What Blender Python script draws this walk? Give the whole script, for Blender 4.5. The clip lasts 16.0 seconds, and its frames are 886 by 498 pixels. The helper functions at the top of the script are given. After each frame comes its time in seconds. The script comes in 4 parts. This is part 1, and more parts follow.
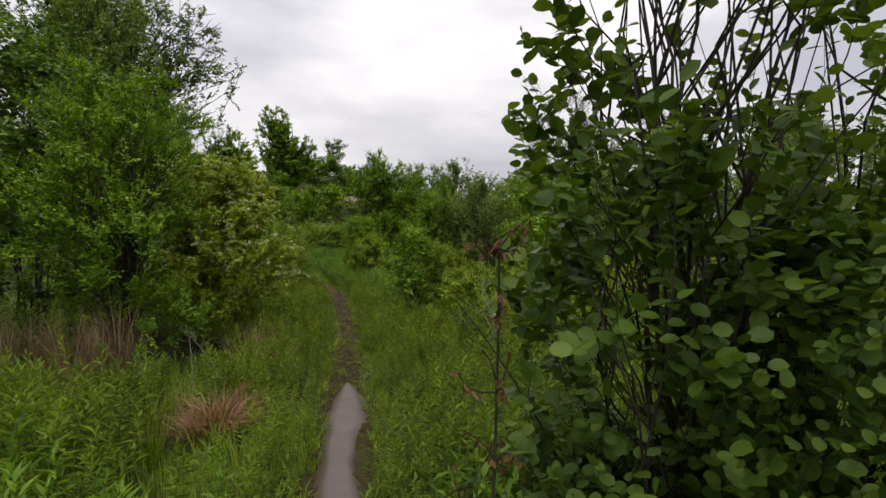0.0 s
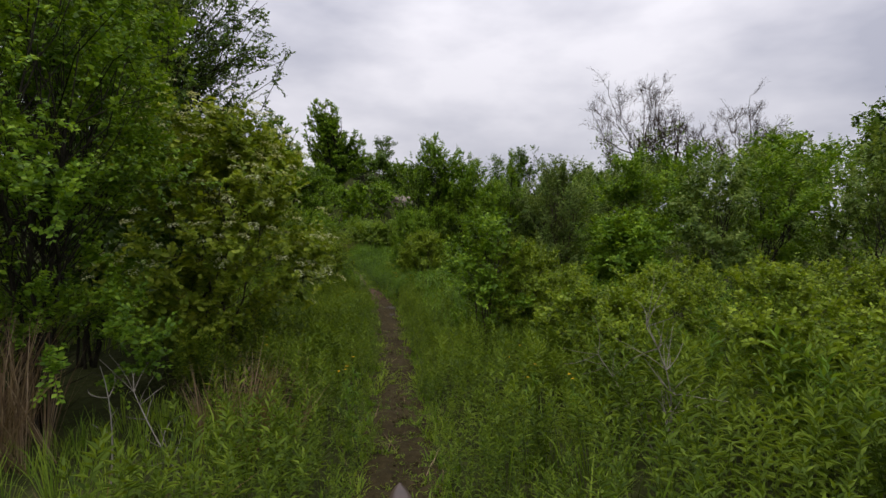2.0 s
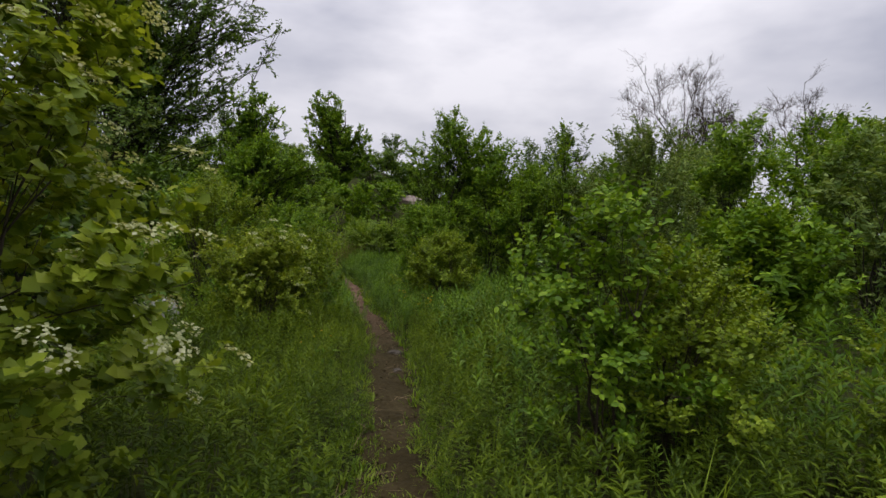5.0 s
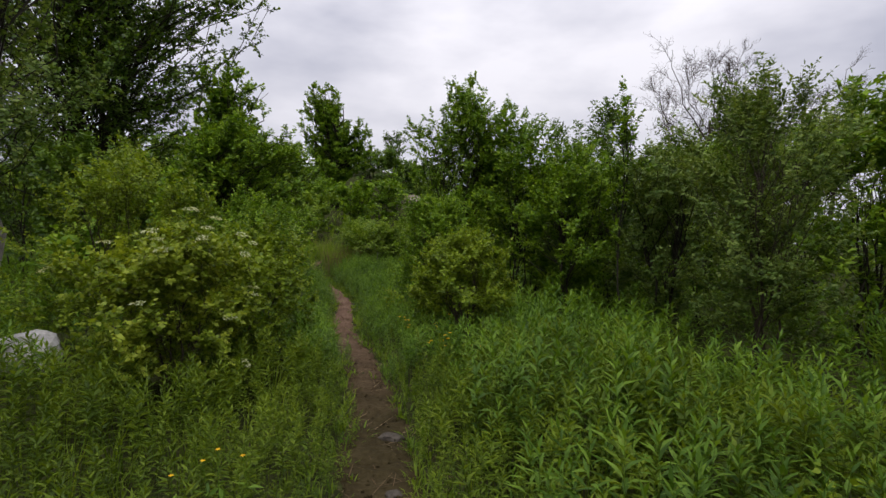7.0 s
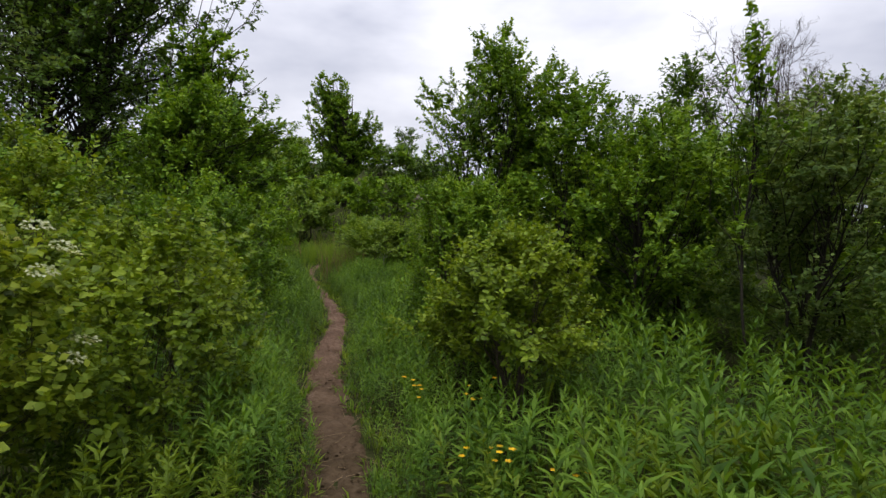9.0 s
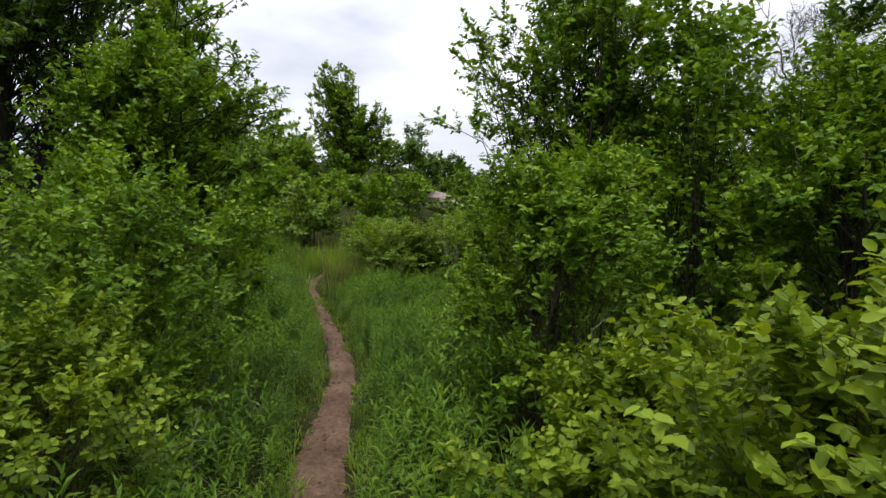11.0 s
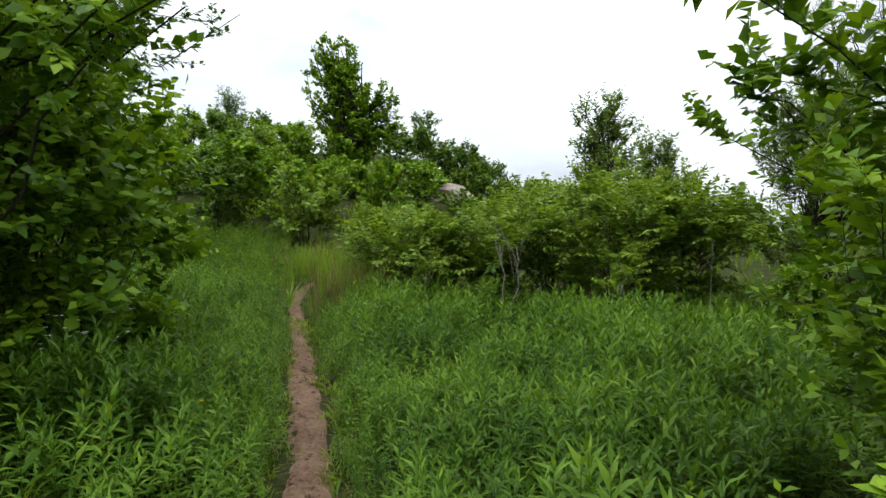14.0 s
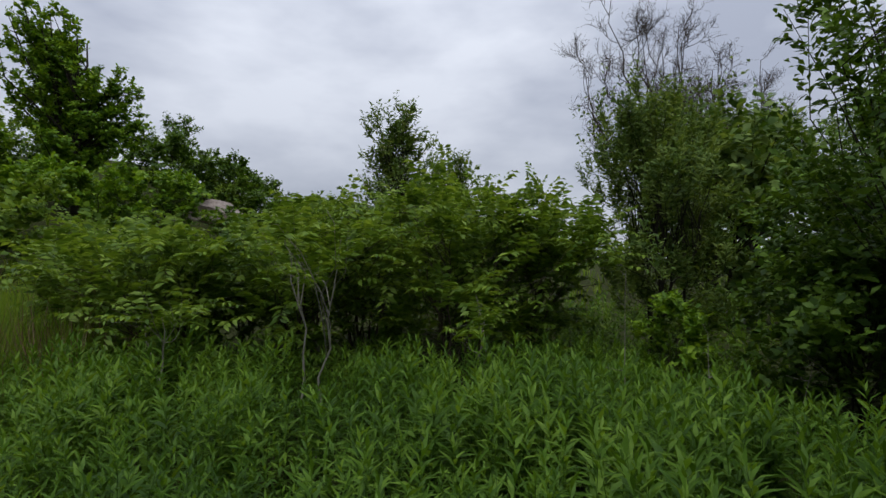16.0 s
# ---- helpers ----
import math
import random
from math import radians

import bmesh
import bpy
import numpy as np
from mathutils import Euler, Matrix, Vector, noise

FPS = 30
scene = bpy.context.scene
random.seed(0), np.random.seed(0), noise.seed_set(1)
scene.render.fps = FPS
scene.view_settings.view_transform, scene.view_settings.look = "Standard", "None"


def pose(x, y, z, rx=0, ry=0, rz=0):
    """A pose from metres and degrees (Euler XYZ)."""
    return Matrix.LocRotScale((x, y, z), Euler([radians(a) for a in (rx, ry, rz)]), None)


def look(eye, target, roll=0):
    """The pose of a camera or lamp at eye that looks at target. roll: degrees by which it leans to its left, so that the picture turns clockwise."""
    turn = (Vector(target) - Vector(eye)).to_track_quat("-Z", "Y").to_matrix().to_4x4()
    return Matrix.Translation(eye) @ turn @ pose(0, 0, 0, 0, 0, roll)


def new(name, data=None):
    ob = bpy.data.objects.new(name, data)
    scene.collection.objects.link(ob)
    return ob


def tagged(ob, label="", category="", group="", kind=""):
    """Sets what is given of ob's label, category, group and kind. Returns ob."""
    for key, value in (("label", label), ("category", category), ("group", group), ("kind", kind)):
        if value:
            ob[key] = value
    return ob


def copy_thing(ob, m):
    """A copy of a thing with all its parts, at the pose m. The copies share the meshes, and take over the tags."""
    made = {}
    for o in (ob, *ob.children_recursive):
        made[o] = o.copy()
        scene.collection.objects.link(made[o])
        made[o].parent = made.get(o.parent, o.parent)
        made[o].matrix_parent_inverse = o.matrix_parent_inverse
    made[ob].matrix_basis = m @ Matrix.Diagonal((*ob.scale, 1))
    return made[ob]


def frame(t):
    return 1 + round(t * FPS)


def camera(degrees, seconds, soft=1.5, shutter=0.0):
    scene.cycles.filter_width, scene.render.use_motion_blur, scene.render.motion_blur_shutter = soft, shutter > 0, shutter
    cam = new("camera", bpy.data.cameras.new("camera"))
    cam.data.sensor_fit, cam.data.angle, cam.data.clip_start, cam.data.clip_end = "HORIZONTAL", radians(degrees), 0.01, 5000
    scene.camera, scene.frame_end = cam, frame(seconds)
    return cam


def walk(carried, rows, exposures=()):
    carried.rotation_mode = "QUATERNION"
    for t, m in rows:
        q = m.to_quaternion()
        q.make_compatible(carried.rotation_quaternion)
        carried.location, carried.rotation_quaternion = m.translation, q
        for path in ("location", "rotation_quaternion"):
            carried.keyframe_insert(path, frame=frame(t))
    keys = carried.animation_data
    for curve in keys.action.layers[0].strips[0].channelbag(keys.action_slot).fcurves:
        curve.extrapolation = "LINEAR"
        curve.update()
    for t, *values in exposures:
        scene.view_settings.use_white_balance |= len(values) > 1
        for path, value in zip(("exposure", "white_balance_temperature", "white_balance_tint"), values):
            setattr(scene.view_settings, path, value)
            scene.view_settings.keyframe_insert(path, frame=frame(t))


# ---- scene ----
cam = camera(81.2, 16.0)
PATH = [
    (0, (-0.004, 0.022, 1.79), (-0.003, 2.021, 1.705), -0.1),
    (0.5, (-0.171, 0.704, 1.735), (-0.277, 2.699, 1.657), -0.1),
    (1, (-0.359, 1.346, 1.698), (-0.517, 3.338, 1.62), 1.0),
    (1.5, (-0.457, 1.954, 1.648), (-0.642, 3.944, 1.573), 1.2),
    (2, (-0.57, 2.655, 1.579), (-0.743, 4.646, 1.505), 1.3),
    (2.5, (-0.689, 3.283, 1.564), (-0.856, 5.275, 1.494), 1.4),
    (3, (-0.827, 3.934, 1.552), (-0.996, 5.925, 1.484), 1.6),
    (3.5, (-0.9, 4.52, 1.568), (-1.08, 6.511, 1.501), 1.6),
    (4, (-0.996, 5.163, 1.547), (-1.186, 7.152, 1.482), 1.5),
    (6.5, (-1.636, 8.491, 1.451), (-1.855, 10.479, 1.405), 1.4),
    (7, (-1.741, 9.184, 1.456), (-1.957, 11.172, 1.409), 1.4),
    (7.5, (-1.836, 9.808, 1.441), (-2.063, 11.794, 1.396), 1.4),
    (8, (-1.931, 10.472, 1.429), (-2.173, 12.457, 1.389), 1.6),
    (8.5, (-2.035, 11.085, 1.427), (-2.293, 13.068, 1.385), 1.9),
    (11, (-3.03, 14.28, 1.55), (-3.32, 16.258, 1.504), 1.2),
    (11.5, (-3.213, 14.91, 1.565), (-3.52, 16.886, 1.515), 1.0),
    (12, (-3.45, 15.447, 1.541), (-3.739, 17.425, 1.496), 1.2),
    (12.5, (-3.667, 16.03, 1.528), (-3.93, 18.012, 1.48), 1.1),
    (13, (-3.826, 16.714, 1.505), (-4.071, 18.699, 1.455), 0.6),
    (13.5, (-4.019, 17.364, 1.486), (-4.279, 19.347, 1.436), 1.1),
    (14, (-4.215, 18.112, 1.458), (-4.52, 20.088, 1.406), 1.1),
    (14.5, (-4.413, 18.827, 1.45), (-4.706, 20.805, 1.412), 0.6),
    (15, (-4.571, 19.46, 1.501), (-4.744, 21.452, 1.504), -0.6),
    (15.5, (-4.631, 20.088, 1.493), (-4.448, 22.08, 1.522), 0.5),
    (16, (-4.515, 20.531, 1.513), (-3.972, 22.455, 1.557), 0.1),
]
walk(cam, [(t, look(eye, target, roll)) for t, eye, target, roll in PATH],
     [(0, 0.16, 6800, 14), (1, 0.18, 6650, 15), (2, -0.09, 6450, 16), (4, -0.1, 6450, 16), (7, -0.02, 6450, 16), (8.5, 0.1, 6300, 15), (11, 0.4, 6350, 11), (12.5, 0.62, 6350, 8),
      (13.5, 0.78, 6350, 5), (14, 0.68, 6300, 4), (14.5, 0.4, 6250, 4), (15, 0.12, 6200, 4), (15.5, -0.08, 6100, 6), (16, -0.3, 6000, 11)])

# ---- light ----
world = bpy.data.worlds.new("overcast_sky")
scene.world = world
world.use_nodes = True
wn, wl = world.node_tree.nodes, world.node_tree.links
wn.clear()
coord = wn.new("ShaderNodeTexCoord")
stretch = wn.new("ShaderNodeMapping")
stretch.inputs["Scale"].default_value = (1.0, 1.0, 2.4)
wl.new(coord.outputs["Generated"], stretch.inputs["Vector"])
cloud = wn.new("ShaderNodeTexNoise")
cloud.inputs["Scale"].default_value, cloud.inputs["Detail"].default_value, cloud.inputs["Roughness"].default_value = 2.3, 5.0, 0.5
wl.new(stretch.outputs["Vector"], cloud.inputs["Vector"])
tone = wn.new("ShaderNodeValToRGB")
tone.color_ramp.elements[0].position, tone.color_ramp.elements[0].color = 0.34, (0.53, 0.55, 0.62, 1)
tone.color_ramp.elements[1].position, tone.color_ramp.elements[1].color = 0.62, (0.97, 0.975, 1.0, 1)
wl.new(cloud.outputs["Fac"], tone.inputs["Fac"])
sky = wn.new("ShaderNodeTexSky")
sky.sky_type, sky.sun_disc, sky.sun_elevation, sky.sun_rotation = "NISHITA", False, radians(73), radians(204)
clear_bg, cloud_bg, sky_mix, out = wn.new("ShaderNodeBackground"), wn.new("ShaderNodeBackground"), wn.new("ShaderNodeMixShader"), wn.new("ShaderNodeOutputWorld")
clear_bg.inputs["Strength"].default_value = 0.1
sky_mix.inputs["Fac"].default_value = 0.9
wl.new(sky.outputs["Color"], clear_bg.inputs["Color"])
# an overcast sky grows brighter from the horizon up to the zenith
height = wn.new("ShaderNodeSeparateXYZ")
wl.new(coord.outputs["Generated"], height.inputs[0])
above = wn.new("ShaderNodeClamp")
wl.new(height.outputs["Z"], above.inputs["Value"])
gain = wn.new("ShaderNodeMath")
gain.operation = "MULTIPLY_ADD"
gain.inputs[1].default_value, gain.inputs[2].default_value = 1.05 * 0.93, 0.8 * 0.93
wl.new(above.outputs["Result"], gain.inputs[0])
wl.new(gain.outputs[0], cloud_bg.inputs["Strength"])
wl.new(tone.outputs["Color"], cloud_bg.inputs["Color"])
wl.new(clear_bg.outputs[0], sky_mix.inputs[1])
wl.new(cloud_bg.outputs[0], sky_mix.inputs[2])
wl.new(sky_mix.outputs[0], out.inputs["Surface"])

sun = new("sun", bpy.data.lights.new("sun", "SUN"))
sun.data.energy, sun.data.angle, sun.data.color = 1.5, radians(30), (1.0, 0.955, 0.86)
sun.matrix_world = look((-5, -11, 40), (0, 0, 0))


# ---- materials ----
def node_material(name):
    m = bpy.data.materials.new(name)
    m.use_nodes = True
    n, l = m.node_tree.nodes, m.node_tree.links
    n.clear()
    return m, n, l, n.new("ShaderNodeOutputMaterial")


def ramp(n, stops):
    r = n.new("ShaderNodeValToRGB")
    while len(r.color_ramp.elements) < len(stops):
        r.color_ramp.elements.new(0.5)
    for e, (p, c) in zip(r.color_ramp.elements, stops):
        e.position, e.color = p, (*c, 1)
    return r


def leaf_material(name, dark, mid, light, through_light=0.35, rough=0.42, patch=2.6):
    """Leaf tissue: each leaf its own shade, broad patches over the plant, light passing through the blade."""
    m, n, l, o = node_material(name)
    geo = n.new("ShaderNodeNewGeometry")
    tc = n.new("ShaderNodeTexCoord")
    broad = n.new("ShaderNodeTexNoise")
    broad.inputs["Scale"].default_value, broad.inputs["Detail"].default_value = patch, 2.0
    l.new(tc.outputs["Object"], broad.inputs["Vector"])
    blend = n.new("ShaderNodeMath")
    blend.operation = "MULTIPLY_ADD"
    blend.inputs[1].default_value = 0.8
    info = n.new("ShaderNodeObjectInfo")
    both = n.new("ShaderNodeMath")
    both.operation = "ADD"
    l.new(geo.outputs["Random Per Island"], both.inputs[0])
    l.new(info.outputs["Random"], both.inputs[1])
    part_of = n.new("ShaderNodeMath")
    part_of.operation = "FRACT"
    l.new(both.outputs[0], part_of.inputs[0])
    l.new(part_of.outputs[0], blend.inputs[0])
    shift = n.new("ShaderNodeMath")
    shift.operation = "MULTIPLY_ADD"
    shift.inputs[1].default_value, shift.inputs[2].default_value = 1.7, -0.74
    l.new(broad.outputs["Fac"], shift.inputs[0])
    l.new(shift.outputs[0], blend.inputs[2])
    r = ramp(n, [(0.05, dark), (0.5, mid), (0.95, light)])
    l.new(blend.outputs[0], r.inputs["Fac"])
    vein = n.new("ShaderNodeTexNoise")
    vein.inputs["Scale"].default_value, vein.inputs["Detail"].default_value = 60.0, 2.0
    l.new(tc.outputs["Object"], vein.inputs["Vector"])
    bump = n.new("ShaderNodeBump")
    bump.inputs["Strength"].default_value, bump.inputs["Distance"].default_value = 0.35, 0.01
    l.new(vein.outputs["Fac"], bump.inputs["Height"])
    p = n.new("ShaderNodeBsdfPrincipled")
    p.inputs["Roughness"].default_value = rough
    p.inputs["Specular IOR Level"].default_value = 0.17
    l.new(r.outputs["Color"], p.inputs["Base Color"])
    l.new(bump.outputs["Normal"], p.inputs["Normal"])
    t = n.new("ShaderNodeBsdfTranslucent")
    warm = n.new("ShaderNodeMix")
    warm.data_type, warm.blend_type = "RGBA", "MULTIPLY"
    warm.inputs[0].default_value = 1.0
    warm.inputs[7].default_value = (1.5, 1.35, 0.55, 1)
    l.new(r.outputs["Color"], warm.inputs[6])
    l.new(warm.outputs[2], t.inputs["Color"])
    mix = n.new("ShaderNodeMixShader")
    mix.inputs["Fac"].default_value = through_light
    l.new(p.outputs[0], mix.inputs[1])
    l.new(t.outputs[0], mix.inputs[2])
    l.new(mix.outputs[0], o.inputs["Surface"])
    return m


def rough_material(name, stops, scale, detail_scale, rough=0.9, bump_depth=0.02, stretch_z=1.0, spec=0.3, damp=None):
    """A rough surface with blotches and fine grain, both also in relief."""
    m, n, l, o = node_material(name)
    tc = n.new("ShaderNodeTexCoord")
    mp = n.new("ShaderNodeMapping")
    mp.inputs["Scale"].default_value = (1, 1, stretch_z)
    l.new(tc.outputs["Object"], mp.inputs["Vector"])
    a, b = n.new("ShaderNodeTexNoise"), n.new("ShaderNodeTexNoise")
    a.inputs["Scale"].default_value, a.inputs["Detail"].default_value = scale, 4.0
    b.inputs["Scale"].default_value, b.inputs["Detail"].default_value = detail_scale, 5.0
    l.new(mp.outputs[0], a.inputs["Vector"])
    l.new(mp.outputs[0], b.inputs["Vector"])
    add = n.new("ShaderNodeMath")
    add.operation = "MULTIPLY_ADD"
    add.inputs[1].default_value = 0.5
    l.new(b.outputs["Fac"], add.inputs[0])
    half = n.new("ShaderNodeMath")
    half.operation = "MULTIPLY"
    half.inputs[1].default_value = 0.5
    l.new(a.outputs["Fac"], half.inputs[0])
    l.new(half.outputs[0], add.inputs[2])
    r = ramp(n, stops)
    l.new(add.outputs[0], r.inputs["Fac"])
    colour = r.outputs["Color"]
    if damp:
        # damp earth up to one place along the way, dry beyond another, with a ragged change
        wet_stops, y0, y1 = damp
        wet = ramp(n, wet_stops)
        l.new(add.outputs[0], wet.inputs["Fac"])
        axis = n.new("ShaderNodeSeparateXYZ")
        l.new(tc.outputs["Object"], axis.inputs[0])
        ragged = n.new("ShaderNodeMath")
        ragged.operation = "MULTIPLY_ADD"
        ragged.inputs[1].default_value = 3.0
        l.new(a.outputs["Fac"], ragged.inputs[0])
        l.new(axis.outputs["Y"], ragged.inputs[2])
        span = n.new("ShaderNodeMapRange")
        span.inputs["From Min"].default_value, span.inputs["From Max"].default_value = y0 + 1.5, y1 + 1.5
        l.new(ragged.outputs[0], span.inputs["Value"])
        dry = n.new("ShaderNodeMix")
        dry.data_type = "RGBA"
        l.new(span.outputs["Result"], dry.inputs[0])
        l.new(wet.outputs["Color"], dry.inputs[6])
        l.new(r.outputs["Color"], dry.inputs[7])
        colour = dry.outputs[2]
    bump = n.new("ShaderNodeBump")
    bump.inputs["Strength"].default_value, bump.inputs["Distance"].default_value = 0.8, bump_depth
    l.new(b.outputs["Fac"], bump.inputs["Height"])
    p = n.new("ShaderNodeBsdfPrincipled")
    p.inputs["Roughness"].default_value, p.inputs["Specular IOR Level"].default_value = rough, spec
    l.new(colour, p.inputs["Base Color"])
    l.new(bump.outputs["Normal"], p.inputs["Normal"])
    l.new(p.outputs[0], o.inputs["Surface"])
    return m


LEAF_MID = leaf_material("leaf_green", (0.055, 0.12, 0.008), (0.115, 0.22, 0.012), (0.23, 0.36, 0.022), 0.3, 0.45)
LEAF_YELLOW = leaf_material("leaf_yellow_green", (0.075, 0.125, 0.009), (0.152, 0.232, 0.013), (0.262, 0.348, 0.026), 0.32, 0.45)
LEAF_DARK = leaf_material("leaf_dark_green", (0.030, 0.066, 0.008), (0.066, 0.13, 0.012), (0.135, 0.225, 0.022), 0.24, 0.45)
LEAF_GREY = leaf_material("leaf_grey_green", (0.058, 0.108, 0.022), (0.115, 0.185, 0.036), (0.21, 0.285, 0.068), 0.3, 0.5)
LEAF_ALDER = leaf_material("leaf_alder", (0.029, 0.059, 0.009), (0.06, 0.112, 0.014), (0.115, 0.18, 0.026), 0.34, 0.42)
LEAF_VIBURNUM = leaf_material("leaf_viburnum", (0.09, 0.145, 0.010), (0.19, 0.265, 0.018), (0.33, 0.40, 0.045), 0.32, 0.45)
HERB_GREEN = leaf_material("herb_green", (0.042, 0.096, 0.010), (0.095, 0.188, 0.018), (0.17, 0.285, 0.03), 0.34, 0.5, 1.3)
HERB_WARM = leaf_material("herb_warm_green", (0.045, 0.082, 0.007), (0.095, 0.155, 0.011), (0.165, 0.24, 0.02), 0.32, 0.5, 1.6)
GRASS_GREEN = leaf_material("grass_green", (0.075, 0.15, 0.013), (0.15, 0.245, 0.02), (0.25, 0.345, 0.042), 0.4, 0.5, 1.0)
LEAF_SUMAC = leaf_material("leaf_sumac", (0.065, 0.122, 0.014), (0.135, 0.225, 0.024), (0.235, 0.34, 0.05), 0.34, 0.45)
STRAW = leaf_material("straw", (0.095, 0.064, 0.036), (0.18, 0.125, 0.072), (0.31, 0.235, 0.145), 0.2, 0.7)
RUST_STRAW = leaf_material("rust_straw", (0.12, 0.06, 0.032), (0.25, 0.135, 0.075), (0.4, 0.25, 0.15), 0.2, 0.7)
DEAD_LEAF = leaf_material("dead_leaf", (0.045, 0.028, 0.014), (0.11, 0.066, 0.03), (0.2, 0.13, 0.065), 0.2, 0.7)
PETAL_WHITE = leaf_material("petal_white", (0.3, 0.34, 0.16), (0.43, 0.46, 0.26), (0.58, 0.6, 0.4), 0.3, 0.6)
PETAL_YELLOW = leaf_material("petal_yellow", (0.62, 0.36, 0.01), (0.75, 0.47, 0.01), (0.85, 0.6, 0.02), 0.2, 0.6)
PETAL_LILAC = leaf_material("petal_lilac", (0.55, 0.42, 0.66), (0.68, 0.6, 0.8), (0.8, 0.78, 0.86), 0.3, 0.6)
BARK = rough_material("bark_brown", [(0.3, (0.035, 0.027, 0.02)), (0.55, (0.075, 0.06, 0.045)), (0.75, (0.13, 0.11, 0.085))], 3, 40, 0.9, 0.01, 0.25, 0.1)
BARK_PALE = rough_material("bark_pale", [(0.3, (0.12, 0.105, 0.085)), (0.55, (0.25, 0.23, 0.19)), (0.75, (0.40, 0.38, 0.33))], 3, 30, 0.85, 0.01, 0.3)
BARK_DARK = rough_material("bark_dark", [(0.3, (0.018, 0.016, 0.012)), (0.55, (0.04, 0.035, 0.026)), (0.75, (0.075, 0.066, 0.05))], 4, 45, 0.85, 0.008, 0.25, 0.08)
SOIL = rough_material("soil", [(0.32, (0.018, 0.022, 0.008)), (0.5, (0.036, 0.042, 0.014)), (0.7, (0.068, 0.074, 0.026))], 1.6, 18, 1.0, 0.06, 1.0, 0.04)
DIRT = rough_material("trail_dirt", [(0.3, (0.075, 0.043, 0.027)), (0.5, (0.148, 0.09, 0.06)), (0.72, (0.245, 0.165, 0.118))], 2.2, 22, 0.9, 0.06, 1.0, 0.12,
                      damp=([(0.3, (0.019, 0.0142, 0.0055)), (0.5, (0.038, 0.029, 0.0112)), (0.72, (0.07, 0.054, 0.025))], 13.2, 18.5))
MUD = rough_material("wet_mud", [(0.3, (0.04, 0.027, 0.022)), (0.6, (0.085, 0.058, 0.048))], 3, 9, 0.36, 0.004, 1.0, 0.5)
CLAY = rough_material("clay_bank", [(0.3, (0.14, 0.105, 0.085)), (0.5, (0.24, 0.195, 0.165)), (0.7, (0.35, 0.305, 0.275))], 0.8, 5, 0.95, 0.1)
STONE = rough_material("path_stone", [(0.3, (0.04, 0.034, 0.028)), (0.5, (0.075, 0.065, 0.054)), (0.7, (0.125, 0.11, 0.092))], 6, 30, 0.8, 0.01, 1.0, 0.15)
ROCK = rough_material("grey_rock", [(0.3, (0.2, 0.2, 0.19)), (0.5, (0.34, 0.335, 0.32)), (0.7, (0.5, 0.49, 0.47))], 4, 25, 0.85, 0.02)


# ---- ground ----
def smooth(v):
    v = np.clip(v, 0, 1)
    return v * v * (3 - 2 * v)


def ground_z(x, y):
    """Height of the ground: nearly level meadow, and a wooded hill beyond it."""
    x, y = np.asarray(x, float), np.asarray(y, float)
    fall = np.interp(y, [-40, 0, 6, 9, 14, 24, 40], [0.3, 0.22, 0.06, -0.07, -0.02, -0.04, 0.5])
    hill = 8.5 * smooth((y - 30) / 36) * smooth((4 - x) / 22)
    bumps = 0.03 * np.sin(0.9 * x + 0.4 * y) * np.sin(0.7 * y - 0.3 * x) + 0.25 * np.sin(0.21 * x) * np.sin(0.17 * y) * smooth((np.hypot(x + 3, y - 12) - 14) / 20)
    return fall + hill + bumps


TRAIL = [(0.1, -3), (0.0, 0), (-0.32, 1.5), (-0.66, 3.2), (-0.95, 5), (-1.5, 8), (-2.0, 10.3), (-2.42, 12.2), (-2.88, 14), (-3.57, 15.6), (-4.36, 17.6), (-4.75, 19.3), (-5.42, 21), (-6.2, 22.6), (-6.6, 23.6), (-7.2, 24.75), (-8.3, 27.0), (-9.1, 29), (-9.5, 31.5), (-9.2, 35)]
_ty = np.array([p[1] for p in TRAIL], float)
_tx = np.array([p[0] for p in TRAIL], float)


def trail_x(y):
    """Where the middle of the trail lies at y, softly bent through the given places."""
    y = np.asarray(y, float)
    return sum(np.interp(y + d, _ty, _tx) for d in (-0.8, -0.4, 0, 0.4, 0.8)) / 5


def mesh_from(name, verts, faces, material, smooth_shade=False):
    """A mesh from arrays: faces is a list of (count x corners) index arrays."""
    me = bpy.data.meshes.new(name)
    verts = np.asarray(verts, np.float32)
    loops = np.concatenate([f.ravel() for f in faces]).astype(np.int32)
    sizes = np.concatenate([np.full(len(f), f.shape[1]) for f in faces]).astype(np.int32)
    me.vertices.add(len(verts))
    me.vertices.foreach_set("co", verts.ravel())
    me.loops.add(len(loops))
    me.loops.foreach_set("vertex_index", loops)
    me.polygons.add(len(sizes))
    me.polygons.foreach_set("loop_start", np.concatenate([[0], np.cumsum(sizes)[:-1]]).astype(np.int32))
    me.polygons.foreach_set("loop_total", sizes)
    if smooth_shade:
        me.polygons.foreach_set("use_smooth", np.ones(len(sizes), bool))
    me.update(calc_edges=True)
    me.materials.append(material)
    return me


def grid_faces(nu, nv):
    i = np.arange(nu - 1)[:, None] * nv + np.arange(nv - 1)[None, :]
    return np.stack([i, i + nv, i + nv + 1, i + 1], -1).reshape(-1, 4)


